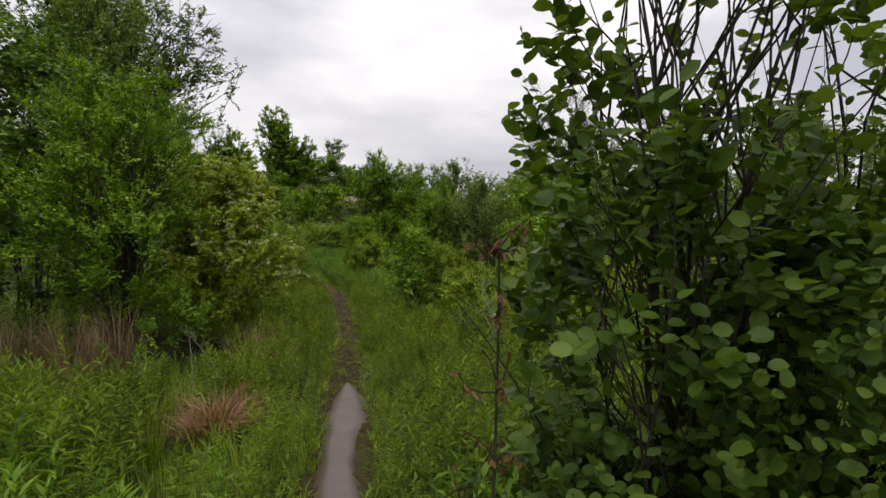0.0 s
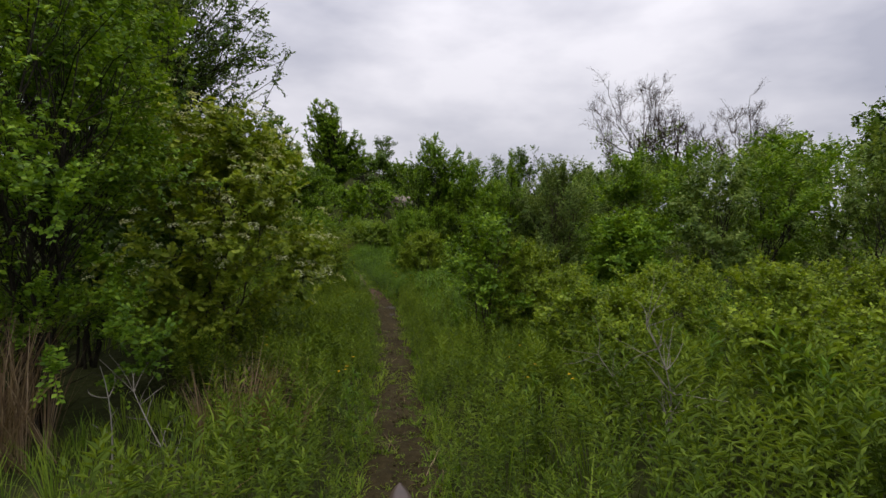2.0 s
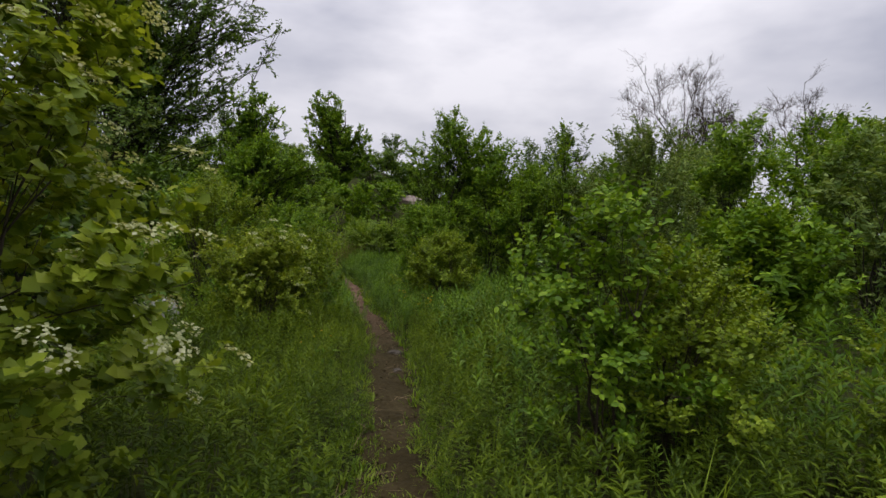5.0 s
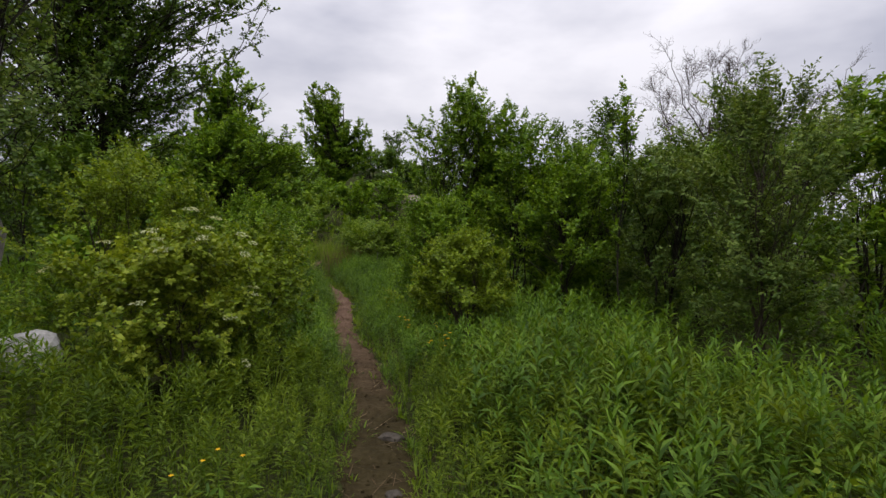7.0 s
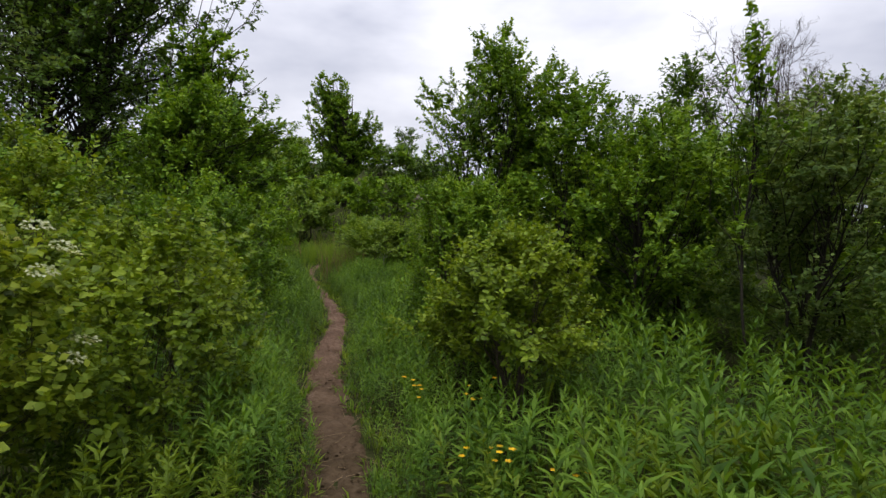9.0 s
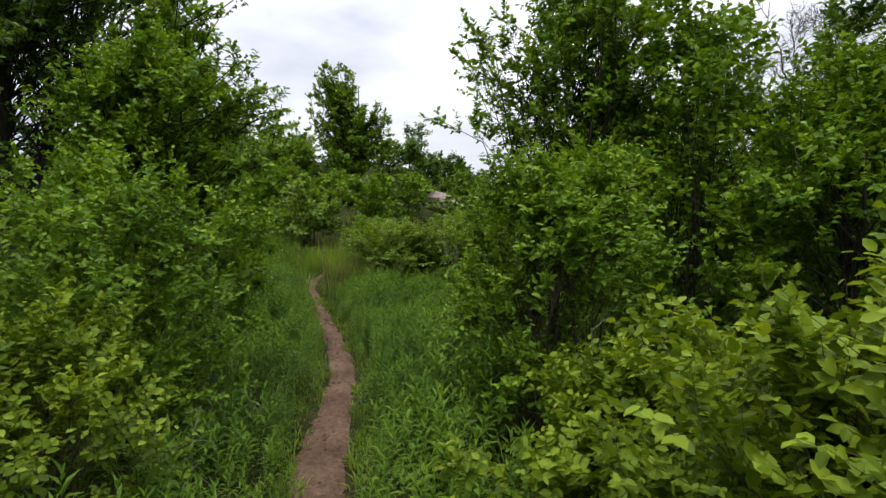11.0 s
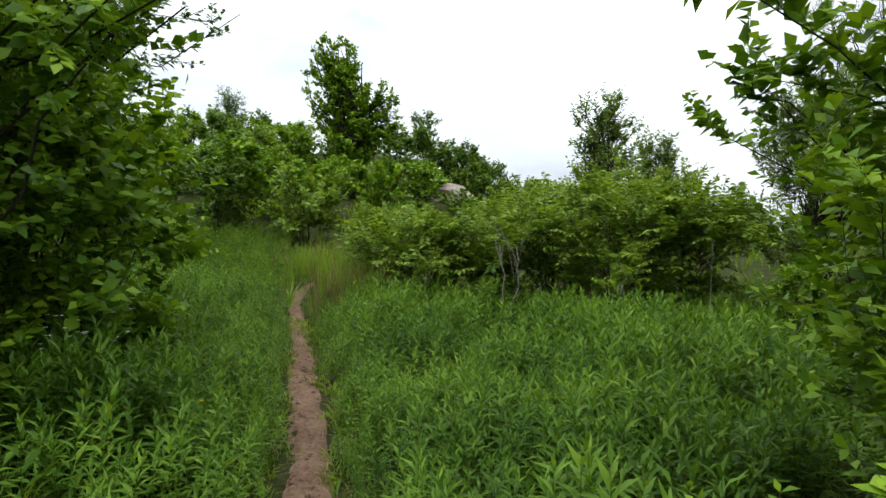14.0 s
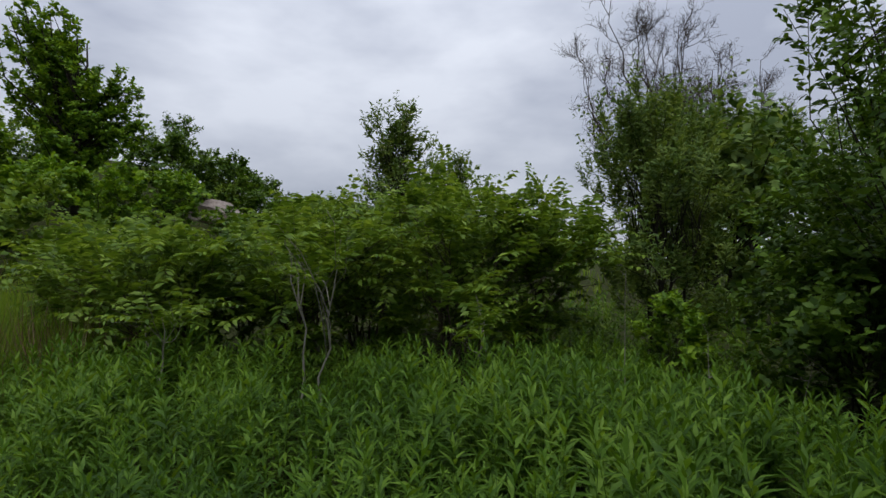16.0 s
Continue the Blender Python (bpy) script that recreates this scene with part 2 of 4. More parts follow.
def build_ground():
    u = np.linspace(-1, 1, 170)
    gx = np.sinh(u * 7) / np.sinh(7) * 2500 - 3
    gy = np.sinh(u * 7) / np.sinh(7) * 2500 + 14
    X, Y = np.meshgrid(gx, gy, indexing="ij")
    Z = ground_z(X, Y)
    far = smooth((np.hypot(X, Y - 14) - 90) / 200)
    Z = Z * (1 - far) + 2.0 * far
    ob = new("ground", mesh_from("ground", np.stack([X, Y, Z], -1).reshape(-1, 3), [grid_faces(170, 170)], SOIL, True))
    tagged(ob, "dark damp soil and leaf litter under the plants", "ground", kind="structure")

    ys = np.arange(-3, 34.5, 0.08)
    rng = np.random.default_rng(5)
    s = np.linspace(-1, 1, 9)
    wob = np.interp(ys, np.arange(-3, 36, 0.35), rng.uniform(0.85, 1.15, 112)[:len(np.arange(-3, 36, 0.35))]) + np.interp(ys, np.arange(-3, 36, 0.09), rng.uniform(-0.035, 0.035, 434)[:len(np.arange(-3, 36, 0.09))])
    wob2 = np.interp(ys, np.arange(-3, 36, 0.3), rng.uniform(-0.02, 0.02, 131)[:len(np.arange(-3, 36, 0.3))])
    half = np.interp(ys, [-3, 5, 8, 12, 16, 20, 26, 34], [0.24, 0.24, 0.29, 0.27, 0.19, 0.16, 0.13, 0.08]) * wob
    X = trail_x(ys)[:, None] + wob2[:, None] + half[:, None] * s[None, :]
    Y = np.repeat(ys[:, None], 9, 1)
    Z = ground_z(X, Y) + 0.022 - 0.02 * (np.abs(s) ** 4)[None, :] + rng.normal(0, 0.011, X.shape) + 0.012 * np.sin(5.0 * Y + 9 * X) * np.sin(2.1 * Y) * smooth((Y - 6) / 2)
    ob = new("trail", mesh_from("trail", np.stack([X, Y, Z], -1).reshape(-1, 3), [grid_faces(len(ys), 9)], DIRT, True))
    tagged(ob, "narrow trodden footpath of bare brown earth", "path", kind="structure")


def puddle(y0, y1, width, off, seed):
    """A wet hollow on the trail: a film of water and mud that follows the fall of the path."""
    rng = np.random.default_rng(seed)
    ys = np.linspace(y0, y1, 60)
    s = np.linspace(-1, 1, 7)
    f = (ys - y0) / (y1 - y0)
    half = width / 2 * np.clip(4 * f * (1 - f), 0, 1) ** 0.4 * (1 + 0.22 * np.sin(9 * f + seed) + 0.04 * np.sin(31 * f))
    mid = trail_x(ys) + off + 0.03 * np.sin(7 * f + 2 * seed)
    X = mid[:, None] + half[:, None] * s[None, :]
    Y = np.repeat(ys[:, None], 7, 1)
    Z = ground_z(mid, ys)[:, None] + 0.05 - 0.045 * (np.abs(s) ** 6)[None, :]
    ob = new("puddle", mesh_from("puddle", np.stack([X, Y, Z], -1).reshape(-1, 3), [grid_faces(60, 7)], MUD, True))
    tagged(ob, "shallow muddy puddle lying on the earth footpath", "puddle", "puddles on the trail")


build_ground()
puddle(2.3, 5.6, 0.36, 0.0, 1)


# ---- plant tools ----
def unit(v):
    return v / np.maximum(np.linalg.norm(v, axis=-1, keepdims=True), 1e-9)


SHAPES = {
    "oval": ([(0, 0, 0), (.28, .46, .07), (.68, .42, .05), (1, 0, -.1), (.68, -.42, .05), (.28, -.46, .07)], [(0, 1, 2, 3), (0, 3, 4, 5)]),
    "round": ([(0, 0, 0), (.14, .32, .03), (.45, .5, .06), (.78, .4, .04), (1, 0, -.06), (.78, -.4, .04), (.45, -.5, .06), (.14, -.32, .03)], [(0, 1, 2, 3, 4), (0, 4, 5, 6, 7)]),
    "lance": ([(0, 0, 0), (.42, .5, .06), (.45, 0, .02), (.42, -.5, .06), (1, 0, -.28)], [(0, 1, 2), (1, 4, 2), (2, 4, 3), (0, 2, 3)]),
    "diamond": ([(0, 0, 0), (.5, .5, .08), (1, 0, -.08), (.5, -.5, .08)], [(0, 1, 2, 3)]),
    "narrow": ([(0, 0, 0), (.4, .5, .08), (1, 0, -.1), (.4, -.5, .08)], [(0, 1, 2, 3)]),
    "lobed": ([(0, 0, 0), (.12, .38, .02), (.42, .3, .02), (.55, .56, .03), (1, 0, -.1), (.55, -.56, .03), (.42, -.3, .02), (.12, -.38, .02)], [(0, 1, 2), (0, 2, 3, 4), (0, 4, 5, 6), (0, 6, 7)]),
}


def leaf_arrays(P, D, N, L, W, shape):
    """Vertices and faces of many leaves: places, directions, normals, lengths, widths."""
    pts, faces = SHAPES[shape]
    D = unit(D)
    S = unit(np.cross(D, N))
    N = np.cross(S, D)
    T = np.array(pts)
    V = P[:, None] + D[:, None] * (T[None, :, 0:1] * L[:, None, None]) + S[:, None] * (T[None, :, 1:2] * W[:, None, None]) + N[:, None] * (T[None, :, 2:3] * L[:, None, None])
    k = len(pts)
    base = np.arange(len(P))[:, None] * k
    groups = {}
    for f in faces:
        groups.setdefault(len(f), []).append(base + np.array(f)[None, :])
    return V.reshape(-1, 3), [np.concatenate(g) for g in groups.values()]


def join_arrays(items):
    verts, groups, off = [], {}, 0
    for v, fs in items:
        verts.append(v)
        for f in fs:
            groups.setdefault(f.shape[1], []).append(f + off)
        off += len(v)
    return np.concatenate(verts), [np.concatenate(g) for g in groups.values()]


def tube_arrays(lines, radii, sides=5):
    """Tapered tubes along many polylines of one length: lines (n, k, 3), radii (n, k)."""
    n, k, _ = lines.shape
    tang = unit(np.gradient(lines, axis=1))
    ref = np.where(np.abs(tang[..., 2:3]) > 0.9, np.array([1.0, 0, 0]), np.array([0, 0, 1.0]))
    a = unit(np.cross(tang, ref))
    b = np.cross(tang, a)
    ang = np.arange(sides) * 2 * np.pi / sides
    V = lines[:, :, None] + radii[:, :, None, None] * (a[:, :, None] * np.cos(ang)[None, None, :, None] + b[:, :, None] * np.sin(ang)[None, None, :, None])
    i = np.arange(n)[:, None, None] * k * sides + np.arange(k - 1)[None, :, None] * sides + np.arange(sides)[None, None, :]
    j = np.arange(n)[:, None, None] * k * sides + np.arange(k - 1)[None, :, None] * sides + ((np.arange(sides) + 1) % sides)[None, None, :]
    return V.reshape(-1, 3), [np.stack([i, j, j + sides, i + sides], -1).reshape(-1, 4)]


def bent(a, b, bend, k):
    """Polylines of k points from a to b that bulge by the vectors bend."""
    s = np.linspace(0, 1, k)[None, :, None]
    return a[:, None] * (1 - s) + b[:, None] * s + bend[:, None] * (4 * s * (1 - s))


def part(name, mesh, parent, label=""):
    ob = new(name, mesh)
    ob.parent = parent
    if label:
        ob["label"] = label
    return ob


PROFILES = {
    "spire": lambda u: np.where(u < 0.4, 0.82 + 0.45 * u, np.clip(1 - 0.72 * (u - 0.4), 0, 1) * np.where(u > 0.9, np.sqrt(np.clip((1.03 - u) / 0.13, 0, 1)), 1)),
    "dome": lambda u: np.where(u < 0.42, 0.72 + 0.28 * u / 0.42, np.sqrt(np.clip(1 - ((u - 0.42) / 0.6) ** 2, 0, 1))),
    "column": lambda u: np.where(u < 0.2, 0.7 + 1.5 * u, np.where(u < 0.75, 1.0, np.sqrt(np.clip(1 - ((u - 0.75) / 0.27) ** 2, 0, 1)))),
    "flat": lambda u: np.where(u < 0.75, 0.35 + 0.85 * u, np.sqrt(np.clip(1 - ((u - 0.75) / 0.28) ** 2, 0, 1))),
    "cone": lambda u: np.clip(1.02 - u, 0, 1) ** 0.75,
    "tall": lambda u: np.where(u < 0.55, 0.6 + 0.4 * u / 0.55, np.sqrt(np.clip(1 - ((u - 0.55) / 0.47) ** 2, 0, 1))),
}


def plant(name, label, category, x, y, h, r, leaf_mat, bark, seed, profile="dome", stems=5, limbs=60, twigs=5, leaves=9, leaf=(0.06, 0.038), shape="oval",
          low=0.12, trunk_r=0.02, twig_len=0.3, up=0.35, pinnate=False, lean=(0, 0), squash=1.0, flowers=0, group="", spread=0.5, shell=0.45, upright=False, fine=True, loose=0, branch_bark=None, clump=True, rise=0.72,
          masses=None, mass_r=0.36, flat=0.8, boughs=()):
    """A shrub or tree: stems from one root, limbs out to the crown, twigs with leaves at their ends."""
    rng = np.random.default_rng(seed)
    if clump and not pinnate:
        limbs, twigs, twig_len = round(limbs * 0.6), round(twigs * 1.67), twig_len * 0.92
    root = new(name)
    root.location = (x, y, float(ground_z(x, y)) - 0.03)
    tagged(root, label, category, group)
    lobes = rng.uniform(0, 6.28, 4)

    def radius(u, th):
        wob = 1 + 0.16 * np.sin(2 * th + lobes[0]) + 0.13 * np.sin(3 * th + lobes[1] + 4 * u) + 0.14 * np.sin(7 * u + lobes[2] + th)
        return r * PROFILES[profile](u) * wob

    # stems
    th = np.arange(stems) * 2.4 + rng.uniform(0, 6.28)
    foot = np.stack([np.cos(th), np.sin(th), np.zeros(stems)], -1) * (0.05 * r + trunk_r) * (stems > 1)
    out_r = r * spread * rng.uniform(0.3, 1.0, stems) * (stems > 1) + r * 0.08
    top = np.stack([np.cos(th) * out_r + lean[0], np.sin(th) * out_r * squash + lean[1], h * rng.uniform(0.66, 0.86, stems)], -1)
    if stems == 1:
        top[0, 2] = h * 0.9
    K = 9
    main = bent(foot, top, np.stack([-np.cos(th), -np.sin(th), np.zeros(stems)], -1) * r * 0.08 + rng.normal(0, 0.03 * r, (stems, 3)), K)
    main[:, 1:-1] += rng.normal(0, 0.012 * h, (stems, K - 2, 3)) * np.array([1, 1, 0.2])
    taper = np.linspace(1, 0.16, K)[None, :] * trunk_r * rng.uniform(0.75, 1.1, (stems, 1))
    for k in range(stems):
        part("trunk" if stems < 3 else "stem", mesh_from(name + "_stem", *tube_arrays(main[k:k + 1], taper[k:k + 1], 7 if fine else 5), bark, True), root)

    # limbs
    u = low + (1 - low) * rng.uniform(0, 1, limbs) ** rise
    a = rng.uniform(0, 2 * np.pi, limbs)
    d = radius(u, a) * (shell + (1 - shell) * np.sqrt(rng.uniform(0, 1, limbs)))
    ends = np.stack([np.cos(a) * d + lean[0] * u, np.sin(a) * d * squash + lean[1] * u, u * h], -1)
    hub = np.stack([np.zeros(limbs), np.zeros(limbs), 0.5 * u * h], -1)
    if masses is None:
        masses = int(np.clip(limbs // 9, 6, 24)) if clump and limbs > 30 else 0
    if masses or len(boughs):
        # most limbs end in rounded masses of foliage that stand apart from one another
        mu = low + 0.06 + (0.94 - low) * ((np.arange(masses) + rng.uniform(0, 1, masses)) / max(masses, 1)) ** rise
        ma = np.arange(masses) * 2.4 + rng.uniform(-0.4, 0.4, masses)
        mr = r * mass_r * rng.uniform(0.7, 1.25, masses)
        md = np.maximum(radius(mu, ma) - mr * 0.6, 0) * rng.uniform(0.6, 1.0, masses)
        heart = np.stack([np.cos(ma) * md + lean[0] * mu, np.sin(ma) * md * squash + lean[1] * mu, np.clip(mu * h, mr * 0.4, h - mr * flat * 0.8)], -1)
        if len(boughs):
            extra = np.array(boughs, float)
            heart, mr = np.concatenate([heart, extra[:, :3]]), np.concatenate([mr, extra[:, 3]])
        pick = rng.choice(len(mr), limbs, p=mr ** 1.7 / (mr ** 1.7).sum())
        way = unit(rng.normal(0, 1, (limbs, 3)) + np.array([0, 0, 0.35]))
        at = heart[pick] + way * (mr[pick] * (0.5 + 0.5 * np.sqrt(rng.uniform(0, 1, limbs))))[:, None] * np.array([1, 1, flat])
        massed = rng.uniform(0, 1, limbs) < (0.84 if masses else 1.0)
        ends = np.where(massed[:, None], at, ends)
        hub = np.where(massed[:, None], heart[pick], hub)
        ends[:, 2] = np.maximum(ends[:, 2], 0.04 * h)
        u = np.clip(ends[:, 2] / h, 0.02, 0.99)
    score = np.linalg.norm(main[None, :, K // 2] - ends[:, None], axis=2) + rng.uniform(0, 0.5 * r, (limbs, stems))
    w = score.argmin(1)
    fu = np.clip(u * rng.uniform(0.55, 0.92, limbs) - 0.02, 0.03, 0.97) * (K - 1)
    lo = np.floor(fu).astype(int)
    starts = main[w, lo] * (1 - (fu - lo))[:, None] + main[w, lo + 1] * (fu - lo)[:, None]
    reach = np.linalg.norm(ends - starts, axis=1)
    sag = np.stack([np.zeros(limbs), np.zeros(limbs), rng.uniform(-0.04, 0.16, limbs) * reach], -1)
    lines = bent(starts, ends, sag + rng.normal(0, 0.07, (limbs, 3)) * reach[:, None], 5)
    lines[:, 1:-1] += rng.normal(0, 0.045, (limbs, 3, 3)) * reach[:, None, None]
    lr = np.linspace(1, 0.3, 5)[None, :] * np.clip(trunk_r * (0.2 if trunk_r < 0.1 else 0.09) * (reach / (0.8 * r)), 0.0022, trunk_r * 0.4)[:, None]
    wood = [tube_arrays(lines, lr, 3) if fine else tube_arrays(lines[:, ::2], lr[:, ::2], 3)]

    # twigs
    nt = limbs * twigs
    li = np.repeat(np.arange(limbs), twigs)
    along = rng.uniform(0.35 if stems <= 4 else 0.55, 1.0, nt)
    fi = along * 4
    lo = np.minimum(np.floor(fi).astype(int), 3)
    s0 = lines[li, lo] * (1 - (fi - lo))[:, None] + lines[li, lo + 1] * (fi - lo)[:, None]
    outward = unit(unit(ends - starts) + 0.9 * unit(ends - hub))[li]
    dirs = unit(outward * 0.9 + rng.normal(0, 0.6, (nt, 3)) + np.array([0, 0, up]))
    if upright:
        dirs = unit(dirs * 0.5 + np.array([0, 0, 1.0]))
    tl = twig_len * rng.uniform(0.5, 1.25, nt)
    s1 = s0 + dirs * tl[:, None]
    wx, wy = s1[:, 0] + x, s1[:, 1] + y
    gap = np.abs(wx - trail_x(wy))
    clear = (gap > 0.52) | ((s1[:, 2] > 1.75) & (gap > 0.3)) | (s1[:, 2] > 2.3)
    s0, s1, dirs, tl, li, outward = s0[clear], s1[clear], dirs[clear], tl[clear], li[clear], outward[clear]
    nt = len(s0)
    bow = np.stack([np.zeros(nt), np.zeros(nt), (-0.12 if pinnate else 0.06) * tl], -1)
    if pinnate:
        s1[:, 2] -= 0.2 * tl
    tw = bent(s0, s1, -bow, 4)
    if fine:
        wood.append(tube_arrays(tw[:, ::3], np.array([[1, 0.4]]) * np.full((nt, 1), max(0.0013, trunk_r * 0.045)), 3))
    part("branchwork", mesh_from(name + "_branchwork", *join_arrays(wood), branch_bark or bark, True), root)["kind"] = "stuff"

    # leaves
    n = nt * leaves
    ti = np.repeat(np.arange(nt), leaves)
    k = np.tile(np.arange(leaves), nt)
    f = (k + 1.0) / leaves * (0.86 if pinnate else 0.95) + 0.05
    f = np.clip(f + rng.normal(0, 0.03, n), 0.02, 1)
    fi = f * 3
    lo = np.minimum(np.floor(fi).astype(int), 2)
    P = tw[ti, lo] * (1 - (fi - lo))[:, None] + tw[ti, lo + 1] * (fi - lo)[:, None]
    T = unit(tw[ti, lo + 1] - tw[ti, lo])
    side = unit(np.cross(T, np.array([0, 0, 1.0])) + 1e-6)
    sgn = np.where(k % 2 == 0, 1.0, -1.0)[:, None]
    if pinnate:
        D = T * 0.45 + side * sgn + np.array([0, 0, -0.28]) + rng.normal(0, 0.12, (n, 3))
        N = np.cross(side, T) + rng.normal(0, 0.25, (n, 3))
        N = np.where(N[:, 2:3] < 0, -N, N)
    else:
        D = T * 0.55 + side * sgn * 0.8 + rng.normal(0, 0.42, (n, 3)) + np.array([0, 0, -0.08])
        N = np.array([0, 0, 0.9]) + rng.normal(0, 0.45, (n, 3)) + outward[ti] * np.array([0.75, 0.75, 0.2])
    size = rng.uniform(0.6, 1.2, n) * (1.1 - 0.25 * f)
    single = np.zeros(n, bool)
    if loose:
        # the leaves nearest the trail hang as single leaves, all on one mesh
        single[np.argsort(np.abs(P[:, 0] + x - trail_x(P[:, 1] + y)) + 0.4 * rng.uniform(0, 1, n))[:loose]] = True
    rest = ~single
    crown = part("crown", mesh_from(name + "_crown", *leaf_arrays(P[rest], D[rest], N[rest], leaf[0] * size[rest], leaf[1] * size[rest], shape), leaf_mat), root)
    if loose:
        one = mesh_from(name + "_leaf", *leaf_arrays(np.zeros((1, 3)), np.array([[1.0, 0, 0]]), np.array([[0, 0, 1.0]]), np.array([leaf[0]]), np.array([leaf[1]]), shape), leaf_mat)
        for k in np.where(single)[0]:
            dx = Vector(D[k]).normalized()
            dy = Vector(N[k]).cross(dx).normalized()
            part("leaf", one, crown).matrix_basis = Matrix.Translation(P[k]) @ Matrix((dx, dy, dx.cross(dy))).transposed().to_4x4() @ Matrix.Scale(float(size[k]), 4)

    # flower heads: flat clusters of small petals
    if flowers:
        outer = np.argsort(-(np.hypot(s1[:, 0], s1[:, 1]) / r + 1.1 * s1[:, 2] / h))[:nt // 2]
        pick = rng.choice(outer, min(flowers, len(outer)), replace=False)
        m = 44
        fr = np.sqrt(rng.uniform(0, 1, m)) * 0.05
        fa = rng.uniform(0, 6.28, m)
        off = np.stack([np.cos(fa) * fr, np.sin(fa) * fr, 0.018 - 5 * fr ** 2 + rng.normal(0, 0.003, m)], -1)
        D = np.stack([np.cos(fa), np.sin(fa), rng.normal(0, 0.4, m)], -1)
        head = mesh_from(name + "_blossom", *leaf_arrays(off, D, np.array([0, 0, 1.0]) + rng.normal(0, 0.3, (m, 3)), np.full(m, 0.017), np.full(m, 0.016), "diamond"), PETAL_WHITE)
        for k in pick:
            tilt = Vector(dirs[k] * 0.6 + np.array([0, 0, 0.8])).to_track_quat("Z", "Y").to_matrix().to_4x4()
            part("blossom", head, crown, "flat cream-white flower cluster").matrix_basis = Matrix.Translation(s1[k] + dirs[k] * 0.08 + np.array([0, 0, 0.04])) @ tilt @ Matrix.Scale(float(rng.uniform(0.7, 1.15)), 4)
    return root


def scale_pose(x, y, s, turn, sz=1.0, sink=0.03):
    return pose(x, y, float(ground_z(x, y)) - sink, 0, 0, turn) @ Matrix.Diagonal((s, s, s * sz, 1))

# ---- shrubs along the trail ----
SHRUBS = []


def shrub(name, label, category, x, y, h, r, *rest, **kw):
    SHRUBS.append((x, y, r))
    return plant(name, label, category, x, y, h, r, *rest, **kw)


# the start: alder, hazel-like thicket, flowering viburnum
shrub("alder_shrub", "multi-stemmed alder shrub with large rounded dark leaves", "shrub", 0.98, 2.05, 3.7, 0.8, LEAF_ALDER, BARK_DARK, 11, rise=1.15, stems=6, limbs=118, twigs=4, leaves=8, clump=False,
      leaf=(0.074, 0.058), shape="round", low=0.05, trunk_r=0.02, twig_len=0.26, spread=0.95, shell=0.35, loose=300)
shrub("alder_shrub", "alder shrub with slim dark stems beside the footpath", "shrub", 2.15, 2.5, 3.5, 1.05, LEAF_ALDER, BARK_DARK, 10, rise=1.6, stems=5, limbs=90, twigs=5, leaves=8, clump=False,
      leaf=(0.08, 0.062), shape="round", low=0.04, trunk_r=0.02, twig_len=0.3, spread=0.8, shell=0.35)
shrub("alder_shrub", "low leafy alder growth reaching over the footpath", "shrub", 0.85, 1.95, 2.05, 0.55, LEAF_ALDER, BARK_DARK, 9, stems=5, limbs=80, twigs=4, leaves=8, clump=False, rise=1.3,
      leaf=(0.066, 0.052), shape="round", low=0.04, trunk_r=0.011, twig_len=0.24, spread=0.9, shell=0.4, lean=(-0.3, -0.1))
shrub("alder_shrub", "low dense alder growth with dark rounded leaves", "shrub", 1.55, 2.0, 1.75, 0.75, LEAF_ALDER, BARK_DARK, 8, stems=5, limbs=170, twigs=5, leaves=8, clump=False, rise=1.1,
      leaf=(0.075, 0.058), shape="round", low=0.04, trunk_r=0.012, twig_len=0.25, spread=0.8, shell=0.4)
shrub("thicket_shrub", "tall dense green shrub standing behind dry grass", "shrub", -3.75, 6.05, 3.5, 1.1, LEAF_MID, BARK_DARK, 12, stems=8, limbs=345, twigs=6, leaves=19,
      shape="diamond", leaf=(0.045, 0.030), low=0.08, trunk_r=0.02, twig_len=0.24, profile="tall")
shrub("viburnum_shrub", "yellow-green viburnum shrub with cream-white flower clusters", "shrub", -3.5, 8.05, 2.85, 1.18, LEAF_VIBURNUM, BARK, 13, rise=0.95, loose=200, stems=8, limbs=330, twigs=6, leaves=13,
      leaf=(0.066, 0.052), shape="lobed", low=0.03, trunk_r=0.016, twig_len=0.22, flowers=300)
shrub("viburnum_shrub", "low viburnum bush with pale flower clusters", "shrub", -4.45, 13.3, 1.5, 0.8, LEAF_VIBURNUM, BARK, 14, stems=7, limbs=182, twigs=6, leaves=16,
      shape="diamond", leaf=(0.051, 0.039), low=0.05, trunk_r=0.012, twig_len=0.2, flowers=24)
shrub("bramble_bush", "dense green bush beside the footpath", "bush", -6.2, 14.9, 2.35, 1.25, LEAF_YELLOW, BARK, 15, stems=8, limbs=230, twigs=6, leaves=16,
      shape="diamond", leaf=(0.049, 0.030), low=0.05, trunk_r=0.014, twig_len=0.25)
shrub("spindle_bush", "yellow-green arching bush beside the footpath", "bush", -4.35, 14.5, 1.55, 0.8, LEAF_YELLOW, BARK, 16, stems=7, limbs=154, twigs=6, leaves=13,
      shape="oval", leaf=(0.046, 0.033), low=0.05, trunk_r=0.011, twig_len=0.22)
shrub("bramble_bush", "dense green bush crowding the footpath", "bush", -5.75, 17.55, 2.05, 1.05, LEAF_MID, BARK, 17, loose=200, stems=8, limbs=290, twigs=6, leaves=13,
      shape="oval", leaf=(0.051, 0.027), low=0.03, trunk_r=0.013, twig_len=0.24)
